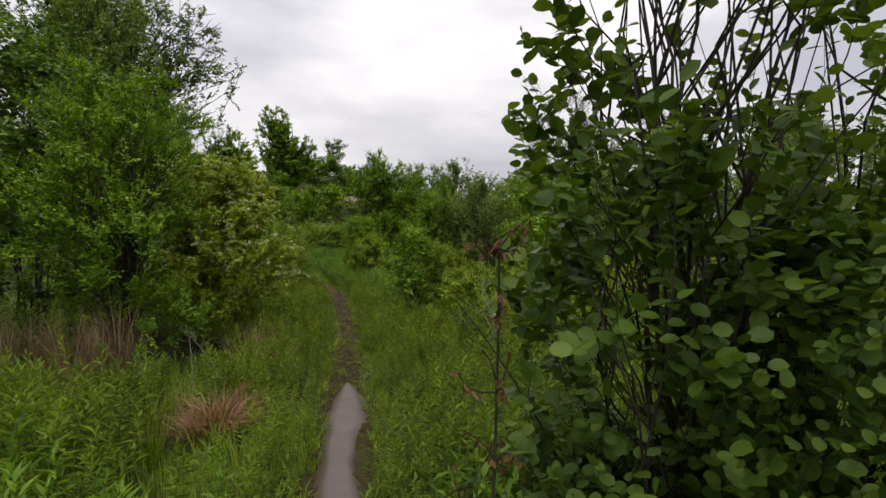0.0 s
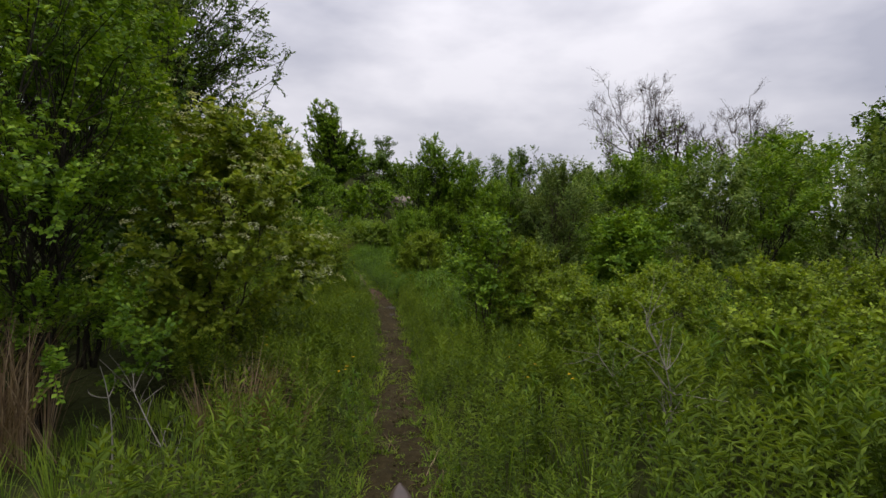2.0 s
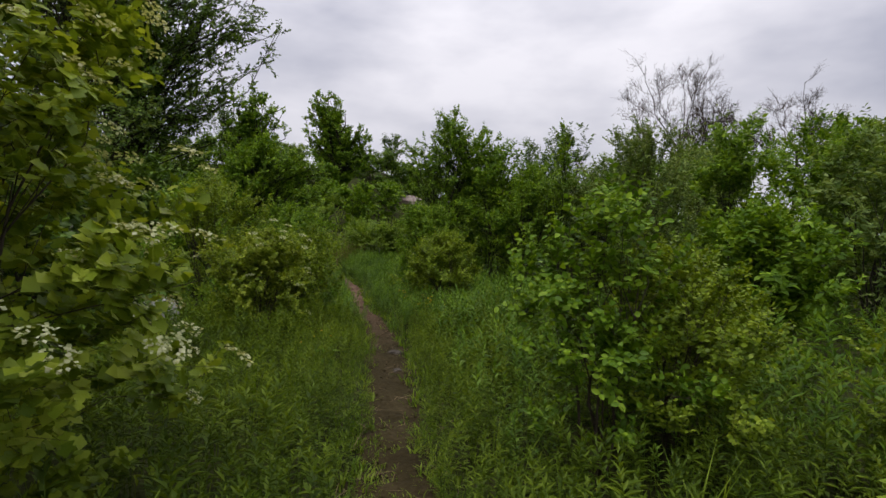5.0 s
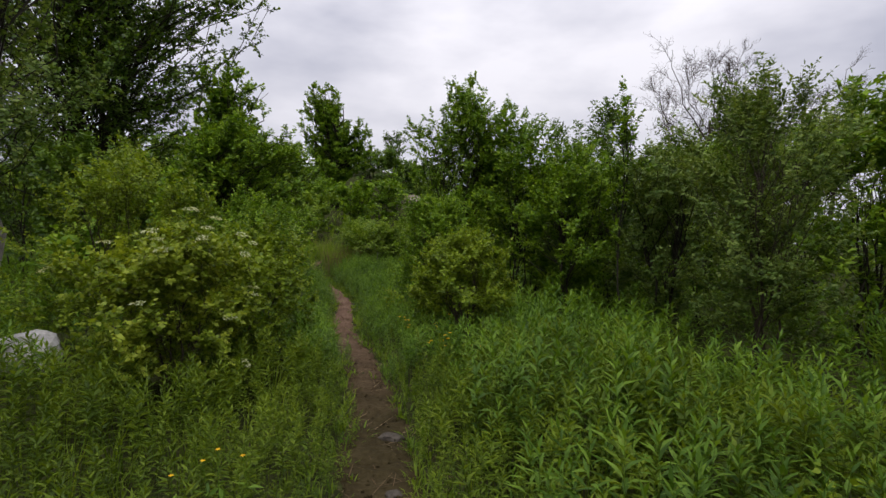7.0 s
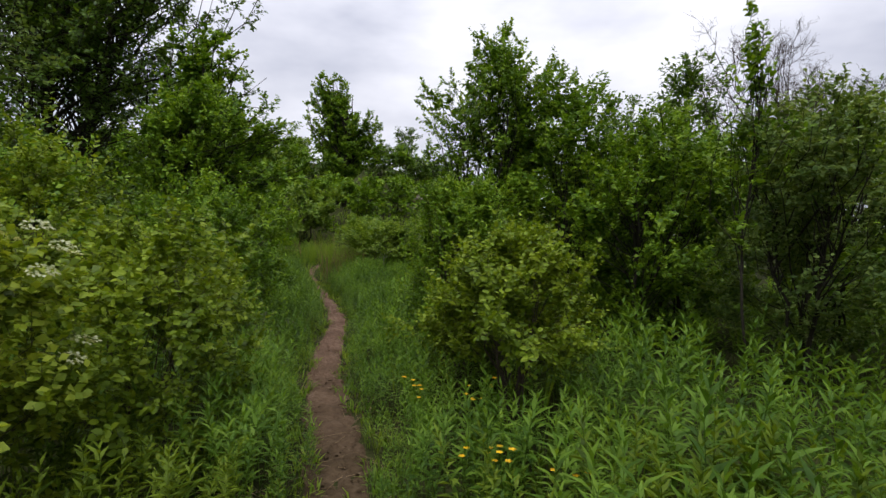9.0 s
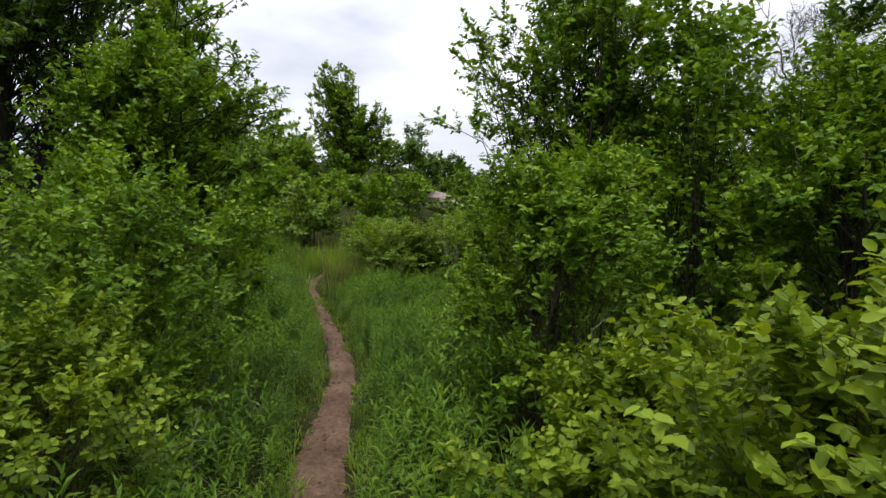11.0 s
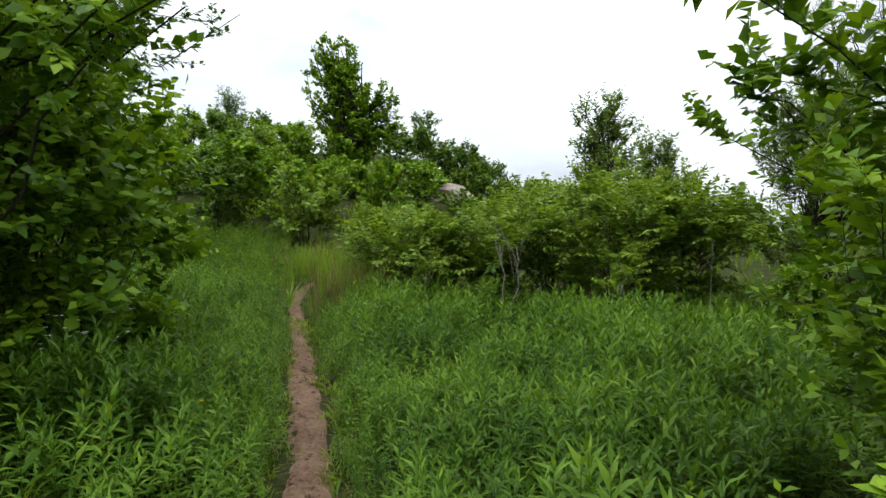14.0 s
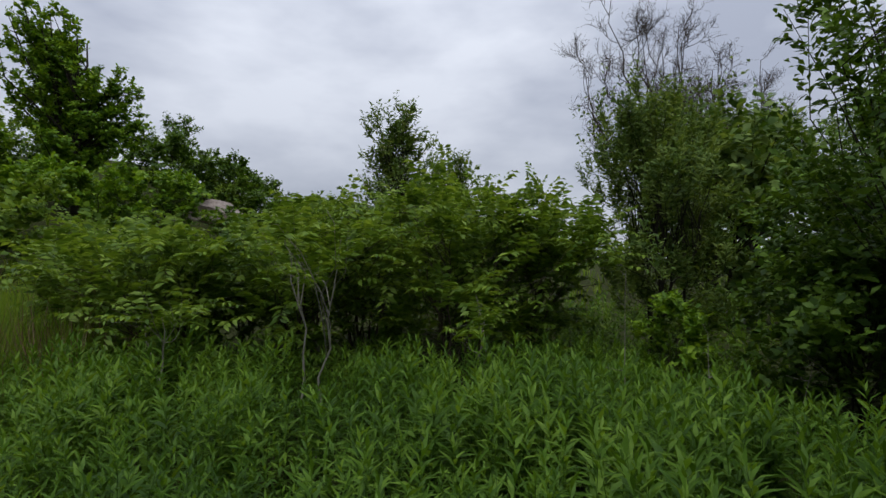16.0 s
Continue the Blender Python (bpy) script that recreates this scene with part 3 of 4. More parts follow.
shrub("bramble_bush", "low green bush with bare twigs beneath", "bush", -5.15, 16.3, 1.15, 0.7, LEAF_YELLOW, BARK, 18, stems=7, limbs=126, twigs=6, leaves=11,
      shape="oval", leaf=(0.046, 0.028), low=0.03, trunk_r=0.009, twig_len=0.2)


# right of the trail, low bushes and taller ones
shrub("spindle_bush", "rounded yellow-green bush in the herbs", "bush", -0.05, 10.1, 1.5, 0.7, LEAF_YELLOW, BARK, 21, stems=7, limbs=180, twigs=6, leaves=16,
      shape="diamond", leaf=(0.043, 0.028), low=0.06, trunk_r=0.01, twig_len=0.2)
for i, (bx, by, bh, br) in enumerate([(0.75, 8.0, 1.0, 0.7), (1.5, 9.4, 1.2, 0.85), (2.5, 8.5, 1.35, 0.85), (2.3, 10.7, 1.25, 0.9), (3.9, 9.6, 1.35, 1.0), (1.9, 6.8, 1.0, 0.75), (3.3, 7.2, 1.2, 0.9), (5.3, 10.4, 1.4, 1.1), (4.8, 8.2, 1.3, 1.0), (0.6, 11.3, 1.1, 0.8)]):
    shrub("spindle_bush", "low spreading yellow-green bush among tall herbs", "bush", bx, by, bh, br, LEAF_YELLOW, BARK, 30 + i, stems=7, limbs=95, twigs=6, leaves=15,
          leaf=(0.052, 0.034), shape="diamond", low=0.05, trunk_r=0.01, twig_len=0.22, group="low bushes right of the trail")
shrub("hazel_shrub", "bright green leafy shrub leaning towards the footpath", "shrub", -0.58, 9.8, 1.9, 0.58, LEAF_MID, BARK, 22, loose=200, stems=6, limbs=120, twigs=5, leaves=10,
      leaf=(0.056, 0.036), shape="oval", low=0.1, trunk_r=0.012, twig_len=0.22)
shrub("spindle_bush", "round yellow-green bush with bare stems beneath", "bush", -2.15, 15.45, 1.52, 0.82, LEAF_YELLOW, BARK, 23, stems=11, limbs=221, twigs=6, leaves=12, mass_r=0.32, flat=0.6,
      shape="oval", leaf=(0.046, 0.028), low=0.42, trunk_r=0.011, twig_len=0.2)
shrub("hazel_shrub", "bright leafy shrub hanging over the footpath", "shrub", -2.75, 17.75, 2.15, 0.8, LEAF_MID, BARK, 24, loose=300, stems=7, limbs=300, twigs=6, leaves=14,
      leaf=(0.051, 0.026), low=0.06, trunk_r=0.014, twig_len=0.24)
shrub("spindle_bush", "low bright green bush at the edge of the footpath", "bush", -2.6, 16.6, 1.05, 0.62, LEAF_YELLOW, BARK, 25, stems=7, limbs=140, twigs=6, leaves=13,
      shape="oval", leaf=(0.049, 0.031), low=0.05, trunk_r=0.01, twig_len=0.2)

# small trees right of the trail
shrub("wild_cherry_tree", "small leafy tree with several slim trunks beside the trail", "tree", -2.65, 19.9, 4.6, 1.35, LEAF_MID, BARK_DARK, 26, profile="tall", stems=4, limbs=340, twigs=6, leaves=17,
      shape="diamond", leaf=(0.068, 0.044), low=0.2, trunk_r=0.026, twig_len=0.26, spread=0.7, masses=14, mass_r=0.32, boughs=[(0.0, 0, 4.15, 0.42), (1.0, 0.1, 3.95, 0.55), (1.15, 0, 3.3, 0.6), (0.7, 0.1, 3.6, 0.5), (1.1, 0, 2.6, 0.6), (-0.6, 0, 3.5, 0.4)])
shrub("young_tree", "young leafy tree at the edge of the thicket", "tree", -0.6, 18.5, 3.15, 1.2, LEAF_MID, BARK_DARK, 27, profile="tall", stems=3, limbs=180, twigs=6, leaves=16,
      shape="diamond", leaf=(0.064, 0.044), low=0.1, trunk_r=0.03, twig_len=0.26)
shrub("young_tree", "young leafy tree with an open pointed top", "tree", 0.8, 17.5, 3.1, 1.15, LEAF_GREY, BARK_DARK, 28, profile="tall", stems=3, limbs=180, twigs=6, leaves=16,
      shape="diamond", leaf=(0.064, 0.044), low=0.08, trunk_r=0.03, twig_len=0.26)
for i, (bx, by, bh, br, mat) in enumerate([(3.2, 16.6, 3.6, 1.25, LEAF_MID), (4.7, 15.3, 3.3, 1.25, LEAF_GREY), (6.4, 16.2, 3.7, 1.4, LEAF_MID), (8.3, 15.2, 3.6, 1.4, LEAF_GREY), (10.5, 16.0, 4.2, 1.7, LEAF_MID), (13.0, 17.0, 4.8, 1.9, LEAF_GREY), (2.2, 13.4, 1.9, 0.9, LEAF_MID), (5.5, 18.0, 4.0, 1.5, LEAF_MID), (7.5, 18.6, 4.2, 1.6, LEAF_GREY), (9.6, 19.0, 4.6, 1.7, LEAF_MID), (3.9, 19.5, 3.9, 1.4, LEAF_GREY)]):
    shrub("willow_shrub", "tall grey-green willow shrub in the hedge", "shrub", bx, by, bh, br, mat, BARK_DARK, 50 + i, profile="dome", stems=7, limbs=120, twigs=6, leaves=10,
          leaf=(0.12, 0.056), shape="diamond", low=0.05, trunk_r=0.022, twig_len=0.34, up=0.4, mass_r=0.48, group="willow hedge right of the trail", fine=False)

shrub("willow_shrub", "tall yellow-green willow shrub with fine leaves", "shrub", 1.15, 15.2, 3.35, 1.0, LEAF_GREY, BARK, 48, profile="tall", stems=8, limbs=260, twigs=6, leaves=13,
      leaf=(0.066, 0.03), shape="diamond", low=0.04, trunk_r=0.016, twig_len=0.28, up=0.5)
for i, (bx, by, bh, br) in enumerate([(-1.35, 19.5, 3.9, 1.0), (0.3, 19.6, 3.0, 1.1), (1.9, 18.8, 3.3, 1.2), (-0.9, 21.0, 3.0, 1.1)]):
    shrub("thicket_shrub", "leafy green shrub filling the edge of the thicket", "shrub", bx, by, bh, br, LEAF_MID, BARK_DARK, 80 + i, stems=5, limbs=150, twigs=6, leaves=9,
          leaf=(0.09, 0.06), low=0.03, trunk_r=0.018, twig_len=0.32, shape="diamond", group="thicket right of the trail", fine=False)
shrub("hazel_shrub", "leafy shrub at the foot of the small tree", "shrub", -3.05, 19.25, 2.0, 0.72, LEAF_MID, BARK, 29, stems=6, limbs=260, twigs=6, leaves=16,
      shape="diamond", leaf=(0.051, 0.026), low=0.04, trunk_r=0.012, twig_len=0.24)

shrub("slender_sapling", "slender sapling with an open leafy tip", "sapling", 0.0, 16.9, 3.75, 0.32, LEAF_MID, BARK_DARK, 84, profile="cone", stems=1, limbs=34, twigs=4, leaves=8,
      leaf=(0.07, 0.04), low=0.35, trunk_r=0.016, twig_len=0.2)

# left: overgrown trees
shrub("vine_covered_tree", "slim tree wrapped in dark climbing vines", "tree", -9.1, 22.6, 6.2, 1.4, LEAF_MID, BARK_DARK, 61, profile="spire", stems=2, limbs=300, twigs=6, leaves=10,
      leaf=(0.105, 0.08), shape="oval", low=0.05, trunk_r=0.08, twig_len=0.26, masses=16, mass_r=0.4, boughs=[(0.1, 0, 5.6, 0.65), (0.75, -0.2, 4.9, 0.45), (-0.4, 0, 4.7, 0.7), (0.3, -0.2, 3.9, 0.75), (0.95, -0.3, 3.9, 0.6), (-0.95, 0, 4.0, 0.65), (-1.0, -0.2, 2.9, 0.8), (1.0, -0.4, 2.8, 0.8), (0, -0.6, 2.2, 0.9)])
shrub("young_tree", "leafy tree with hanging branches at the clearing", "tree", -8.0, 20.5, 4.2, 1.25, LEAF_MID, BARK_DARK, 62, boughs=[(1.2, 0, 3.4, 0.65), (1.65, -0.1, 2.95, 0.6), (2.0, -0.2, 2.6, 0.5), (1.7, -0.2, 3.4, 0.5)], profile="dome", stems=3, limbs=400, twigs=6, leaves=16,
      shape="diamond", leaf=(0.088, 0.054), low=0.1, trunk_r=0.04, twig_len=0.3)
shrub("birch_tree", "tall tree with a pale trunk behind the thicket", "tree", -12.7, 19.2, 11.5, 2.7, LEAF_GREY, BARK_PALE, 63, branch_bark=BARK_DARK, profile="tall", stems=1, limbs=190, twigs=7, leaves=12,
      leaf=(0.130, 0.084), shape="diamond", low=0.22, trunk_r=0.13, twig_len=0.7)
shrub("large_tree", "large spreading tree with dark leafy boughs", "tree", -18.3, 27.8, 15.5, 7.2, LEAF_DARK, BARK_DARK, 64, profile="dome", stems=2, limbs=580, twigs=8, leaves=11,
      leaf=(0.2, 0.12), shape="diamond", low=0.22, trunk_r=0.3, twig_len=0.75, up=0.05, masses=44, mass_r=0.2, flat=0.36,
      boughs=[(5.2, -0.6, 9.6, 1.7), (6.7, -0.9, 9.7, 1.2), (7.9, -1.0, 9.8, 0.8), (8.8, -1.0, 10.0, 0.5), (5.0, -1.4, 12.0, 1.6), (6.6, -1.2, 12.2, 1.1), (4.8, -2.0, 7.4, 1.4), (6.4, -1.6, 7.6, 0.9)])
for i, (bx, by, bh, br) in enumerate([(-9.6, 18.4, 3.1, 1.3), (-11.4, 16.3, 3.5, 1.5), (-7.9, 17.2, 2.4, 1.0), (-7.5, 21.5, 2.6, 0.95), (-6.6, 8.3, 4.8, 1.5), (-8.4, 10.8, 6.3, 2.0), (-6.2, 11.4, 2.3, 1.1), (-14.2, 21.5, 4.6, 1.9), (-5.8, 5.7, 3.9, 1.4), (-5.0, 8.0, 4.2, 1.2), (-9.5, 13.9, 3.2, 1.4)]):
    shrub("thicket_shrub", "dark green shrub in the thicket", "shrub", bx, by, bh, br, LEAF_DARK if i not in (2, 3) else LEAF_MID, BARK_DARK, 70 + i, profile="dome", stems=6, limbs=150, twigs=6, leaves=9,
          leaf=(0.111, 0.078), low=0.03, trunk_r=0.022, twig_len=0.36, shape="diamond", group="thicket left of the trail", fine=False)

# sumac thicket across the clearing
for i, (bx, by, bh, br) in enumerate([(-6.6, 27.6, 1.85, 0.85), (-5.8, 26.4, 1.95, 0.9), (-4.55, 26.3, 2.2, 1.0), (-3.7, 27.4, 2.45, 1.1), (-2.9, 25.9, 2.5, 1.1), (-1.9, 26.2, 2.45, 1.0), (-2.0, 27.8, 2.8, 1.2), (-7.2, 29.6, 1.9, 0.95)]):
    shrub("sumac_shrub", "flat-topped sumac shrub with drooping feathery leaves", "shrub", bx, by, bh * 0.9, br * 1.12, LEAF_SUMAC, BARK, 90 + i, profile="flat", stems=5, limbs=110, twigs=4, leaves=17,
          leaf=(0.115, 0.044), shape="diamond", low=0.2, trunk_r=0.02, twig_len=0.46, masses=9, mass_r=0.42, flat=0.7, pinnate=True, group="sumac thicket")
for i, (bx, by, bh, br) in enumerate([(-4.4, 24.7, 2.05, 0.5), (-5.55, 25.1, 1.25, 0.3), (-3.05, 24.6, 1.3, 0.28)]):
    shrub("sumac_sapling", "young sumac with a slender pale forked stem", "sapling", bx, by, bh, br, LEAF_SUMAC, BARK_PALE, 100 + i, profile="flat", stems=2 if i == 0 else 1, limbs=9 if i == 0 else 5, twigs=3, leaves=14,
          leaf=(0.098, 0.030), shape="diamond", low=0.7, trunk_r=0.017, twig_len=0.4, pinnate=True, group="sumac saplings")
shrub("willow_tree", "taller leafy tree behind the sumac thicket", "tree", -1.7, 35.5, 5.5, 1.5, LEAF_GREY, BARK_DARK, 104, profile="tall", stems=3, limbs=120, twigs=6, leaves=10,
      leaf=(0.169, 0.068), shape="diamond", low=0.15, trunk_r=0.06, twig_len=0.5, up=0.9)
shrub("willow_tree", "leafy tree behind the sumac thicket", "tree", 0.3, 36.5, 4.4, 1.5, LEAF_GREY, BARK_DARK, 105, profile="dome", stems=3, limbs=120, twigs=6, leaves=10,
      leaf=(0.169, 0.068), shape="diamond", low=0.1, trunk_r=0.05, twig_len=0.5, up=0.7)
shrub("willow_shrub", "tall upright willow shrub with thin hanging shoots", "shrub", 0.2, 26.4, 3.6, 1.3, LEAF_GREY, BARK_DARK, 106, profile="tall", stems=8, limbs=230, twigs=7, leaves=14,
      leaf=(0.098, 0.032), shape="diamond", low=0.08, trunk_r=0.025, twig_len=0.45, upright=True)
# the fifth is added mostly out of view, to shade the herbs near it
for i, (bx, by, bh, br) in enumerate([(0.05, 23.3, 4.6, 1.3), (4.4, 22.0, 4.4, 1.3), (4.6, 26.0, 4.6, 1.6), (6.8, 28.5, 5.0, 1.8), (0.7, 20.6, 4.4, 1.4), (1.9, 23.2, 3.0, 1.1)]):
    shrub("willow_shrub", "grey-green willow shrub at the edge of the clearing", "shrub", bx, by, bh, br, LEAF_GREY if i % 2 else LEAF_DARK, BARK_DARK, 110 + i, profile="tall", stems=7, limbs=140, twigs=6, leaves=9,
          leaf=(0.111, 0.046), shape="diamond", low=0.05, trunk_r=0.022, twig_len=0.34, up=0.4, mass_r=0.45, group="willows round the clearing", fine=False)

# the last three are added behind the sumac, to darken the gaps in it
for i, (bx, by, bh, br) in enumerate([(0.7, 22.3, 2.4, 1.1), (1.0, 24.7, 2.3, 1.1), (0.05, 23.8, 1.7, 0.75), (-3.6, 28.9, 2.0, 1.1), (-2.0, 29.2, 2.2, 1.2), (-5.2, 28.6, 1.7, 1.0)]):
    shrub("thicket_shrub", "dark leafy shrub at the back of the clearing", "shrub", bx, by, bh, br, LEAF_DARK, BARK_DARK, 400 + i, stems=6, limbs=140, twigs=6, leaves=8,
          leaf=(0.1, 0.062), shape="diamond", low=0.03, trunk_r=0.018, twig_len=0.3, group="dark shrubs round the clearing", fine=False)
shrub("viburnum_shrub", "small pale-leaved bush at the edge of the clearing", "bush", -0.95, 24.8, 1.15, 0.45, LEAF_MID, BARK, 118, stems=5, limbs=50, twigs=5, leaves=9,
      leaf=(0.075, 0.045), low=0.15, trunk_r=0.01, twig_len=0.2)

# far trees
shrub("vine_covered_tree", "lone tall tree with a vine-hung irregular crown", "tree", -13.7, 45.5, 8.3, 1.5, LEAF_MID, BARK_DARK, 120, profile="spire", stems=2, limbs=330, twigs=7, leaves=10,
      leaf=(0.2, 0.15), shape="diamond", low=0.08, trunk_r=0.16, twig_len=0.42, fine=False, masses=0, flat=0.85,
      boughs=[(-1.3, 0, 8.0, 1.0), (-1.7, 0, 6.9, 1.1), (-0.8, 0, 6.9, 1.0), (-1.5, 0, 5.6, 1.3), (1.3, 0, 5.5, 0.9), (2.0, 0, 4.8, 0.9), (0.5, 0, 5.0, 1.0), (-0.7, 0, 4.2, 1.4), (1.1, 0, 3.9, 1.1), (2.6, 0, 3.5, 0.6), (-0.2, 0, 2.6, 1.7), (0.8, 0, 1.6, 1.5)])



def bare_tree(x, y, h, r, seed, label):
    """A leafless tree: trunk, forks and fine spreading twigs."""
    rng = np.random.default_rng(seed)
    root = new("bare_tree")
    root.location = (x, y, float(ground_z(x, y)) - 0.05)
    tagged(root, label, "tree", "bare trees")
    trunk = bent(np.zeros((1, 3)), np.array([[0.2 * r, 0, h * 0.62]]), np.array([[0.1 * r, 0, 0]]), 9)
    part("trunk", mesh_from("bare_trunk", *tube_arrays(trunk, np.linspace(0.16, 0.07, 9)[None], 8), BARK, True), root)
    n1 = 14
    u = rng.uniform(0.4, 1, n1) * 8
    lo = np.minimum(np.floor(u).astype(int), 7)
    a0 = trunk[0, lo] * (1 - (u - lo))[:, None] + trunk[0, lo + 1] * (u - lo)[:, None]
    th = np.arange(n1) * 2.4 + rng.normal(0, 0.3, n1)
    rise = rng.uniform(0.0, 1.0, n1)
    out_r = r * np.sqrt(1 - 0.75 * rise ** 2) * rng.uniform(0.6, 1.0, n1)
    e0 = np.stack([np.cos(th) * out_r, np.sin(th) * out_r, h * (0.58 + 0.36 * rise)], -1)
    L0 = bent(a0, e0, np.stack([np.cos(th), np.sin(th), -0.6 * np.ones(n1)], -1) * 0.14 * r, 7)
    L0[:, 1:-1] += rng.normal(0, 0.035 * r, (n1, 5, 3))
    wood = [tube_arrays(L0, np.linspace(0.042, 0.012, 7)[None].repeat(n1, 0), 5)]
    lines, rad = L0, 0.017
    for count, length in ((7, 0.3), (6, 0.19), (3, 0.12)):
        n = len(lines) * count
        i = np.repeat(np.arange(len(lines)), count)
        f = rng.uniform(0.3, 1, n) * (lines.shape[1] - 1)
        lo = np.minimum(np.floor(f).astype(int), lines.shape[1] - 2)
        s = lines[i, lo] * (1 - (f - lo))[:, None] + lines[i, lo + 1] * (f - lo)[:, None]
        d = unit(unit(lines[i, -1] - lines[i, 0]) * 0.9 + rng.normal(0, 0.55, (n, 3)) + np.array([0, 0, 0.3]))
        lines = bent(s, s + d * (length * r * rng.uniform(0.6, 1.3, n))[:, None], rng.normal(0, 0.03 * r, (n, 3)), 4)
        wood.append(tube_arrays(lines, np.linspace(rad, rad * 0.5, 4)[None].repeat(n, 0), 3))
        rad *= 0.65
    part("branchwork", mesh_from("bare_branchwork", *join_arrays(wood), BARK, True), root)["kind"] = "stuff"
    n = 900
    i = rng.integers(0, len(lines), n)
    low_first = np.argsort(lines[i, -1, 2])[:380]
    P = lines[i[low_first], -1]
    D = rng.normal(0, 1, (len(P), 3))
    part("crown", mesh_from("bare_leaves", *leaf_arrays(P, D, np.array([0, 0, 1.0]) + rng.normal(0, 0.5, D.shape), np.full(len(P), 0.2), np.full(len(P), 0.13), "diamond"), LEAF_GREY), root, "few sparse pale leaves on the lower twigs")
    return root


bare_tree(8.6, 38.4, 12.2, 3.4, 130, "tall nearly leafless tree with pale spreading twigs")
bare_tree(11.6, 39.6, 11.0, 2.4, 131, "slim nearly leafless tree beside a larger one")
bare_tree(17.1, 42.0, 12.0, 3.0, 132, "leafless pale tree rising over the hedge")

# wood beyond the hedge
for i, (bx, by, bh, br) in enumerate([(4.5, 30, 4.6, 2.0), (9.0, 33, 5.8, 2.4), (12.5, 27, 6.0, 2.4), (15.5, 33, 7.2, 2.8), (19.0, 29, 8.0, 3.0), (23.0, 35, 9.0, 3.4), (14.5, 22.5, 6.3, 2.3), (19, 21, 7.0, 2.6), (26, 27, 8.5, 3.2)]):
    plant("woodland_tree", "leafy green tree in the wood beyond the hedge", "tree", bx, by, bh, br, (LEAF_GREY, LEAF_DARK, LEAF_MID)[i % 3], BARK_DARK, 140 + i, profile="tall", stems=3, limbs=130, twigs=6, leaves=8, fine=False,
          leaf=(0.27, 0.17), shape="diamond", low=0.05, trunk_r=0.09, twig_len=0.7, group="wood beyond the hedge")

# hill shrubs: three grown once, then copied
HILL = [plant("hill_shrub", "rounded green shrub on the hillside", "shrub", hx, hy, 3.0, 2.0, mat, BARK_DARK, 160 + i, profile="dome", stems=3, limbs=70, twigs=4, leaves=9, fine=False,
              rise=0.95, leaf=(0.24, 0.155), shape="diamond", low=0.0, trunk_r=0.04, twig_len=0.5, group="hillside shrubs") for i, (hx, hy, mat) in enumerate([(-12.4, 36.6, LEAF_SUMAC), (-16.2, 37.2, LEAF_DARK), (-10.6, 39.5, LEAF_MID)])]
hill_rng = np.random.default_rng(9)
placed = [(-12.4, 36.6), (-16.2, 37.2), (-10.6, 39.5)]
for _ in range(1600):
    hy = hill_rng.uniform(34, 63)
    hx = hill_rng.uniform(-46, 9)
    gap = 2.2 if hy < 46 else 2.9
    edge = 35.5 + 0.25 * max(0.0, hx + 10) - 0.22 * max(0.0, -16 - hx)
    bank = abs(hx - (-4.5 - 0.1477 * (hy - 20))) < 1.5 and hy < 52.5
    line = abs(hx - (-4.6 + (hy - 19.5) * 0.52)) < 2.6
    if hy < edge or bank or line or any(math.hypot(hx - px, hy - py) < gap for px, py in placed):
        continue
    placed.append((hx, hy))
    k = int(hill_rng.integers(0, 3))
    copy_thing(HILL[k], scale_pose(hx, hy, hill_rng.uniform(0.75, 1.25), hill_rng.uniform(0, 360), hill_rng.uniform(0.8, 1.1)))
    if len(placed) > 92:
        break
for hx, hy, s in [(-9.2, 54.6, 1.1), (-7.3, 54.0, 1.0), (-11.3, 54.2, 1.15)]:
    copy_thing(HILL[1], scale_pose(hx, hy, s, 40 * hx))
plant("ridge_tree", "small open tree on the skyline of the hill", "tree", -13.2, 64.3, 4.4, 1.9, LEAF_DARK, BARK_DARK, 170, profile="flat", stems=2, limbs=40, twigs=5, leaves=8, leaf=(0.25, 0.14), shape="diamond", low=0.5, trunk_r=0.1, twig_len=0.7)
plant("pine_tree", "far pine tree rising above the hill", "tree", -44.0, 84.0, 12.0, 2.3, LEAF_DARK, BARK_DARK, 171, profile="flat", stems=1, limbs=60, twigs=6, leaves=12, leaf=(0.42, 0.09), shape="diamond", low=0.6, trunk_r=0.18, twig_len=0.9, up=0.1, fine=False)


def far_woods(seed):
    """Distant woods all along the horizon, as clumps of leaves."""
    rng = np.random.default_rng(seed)
    n = 420
    a = rng.uniform(0, 2 * np.pi, n)
    d = rng.uniform(85, 130, n)
    cx, cy = d * np.sin(a), 15 + d * np.cos(a)
    h = rng.uniform(3.0, 6.0, n)
    m = 48
    i = np.repeat(np.arange(n), m)
    th, u = rng.uniform(0, 6.28, n * m), rng.uniform(0, 1, n * m)
    rr = 5.0 * np.sqrt(1 - u ** 2) * rng.uniform(0.7, 1, n * m)
    P = np.stack([cx[i] + rr * np.cos(th), cy[i] + rr * np.sin(th), 1.0 + u * h[i]], -1)
    D = rng.normal(0, 1, (n * m, 3))
    ob = new("far_woods", mesh_from("far_woods", *leaf_arrays(P, D, np.array([0, 0, 1.0]) + rng.normal(0, 0.7, D.shape), np.full(n * m, 1.5), np.full(n * m, 1.1), "diamond"), LEAF_MID))
    tagged(ob, "low distant green woods along the horizon", "woods", kind="stuff")


far_woods(180)


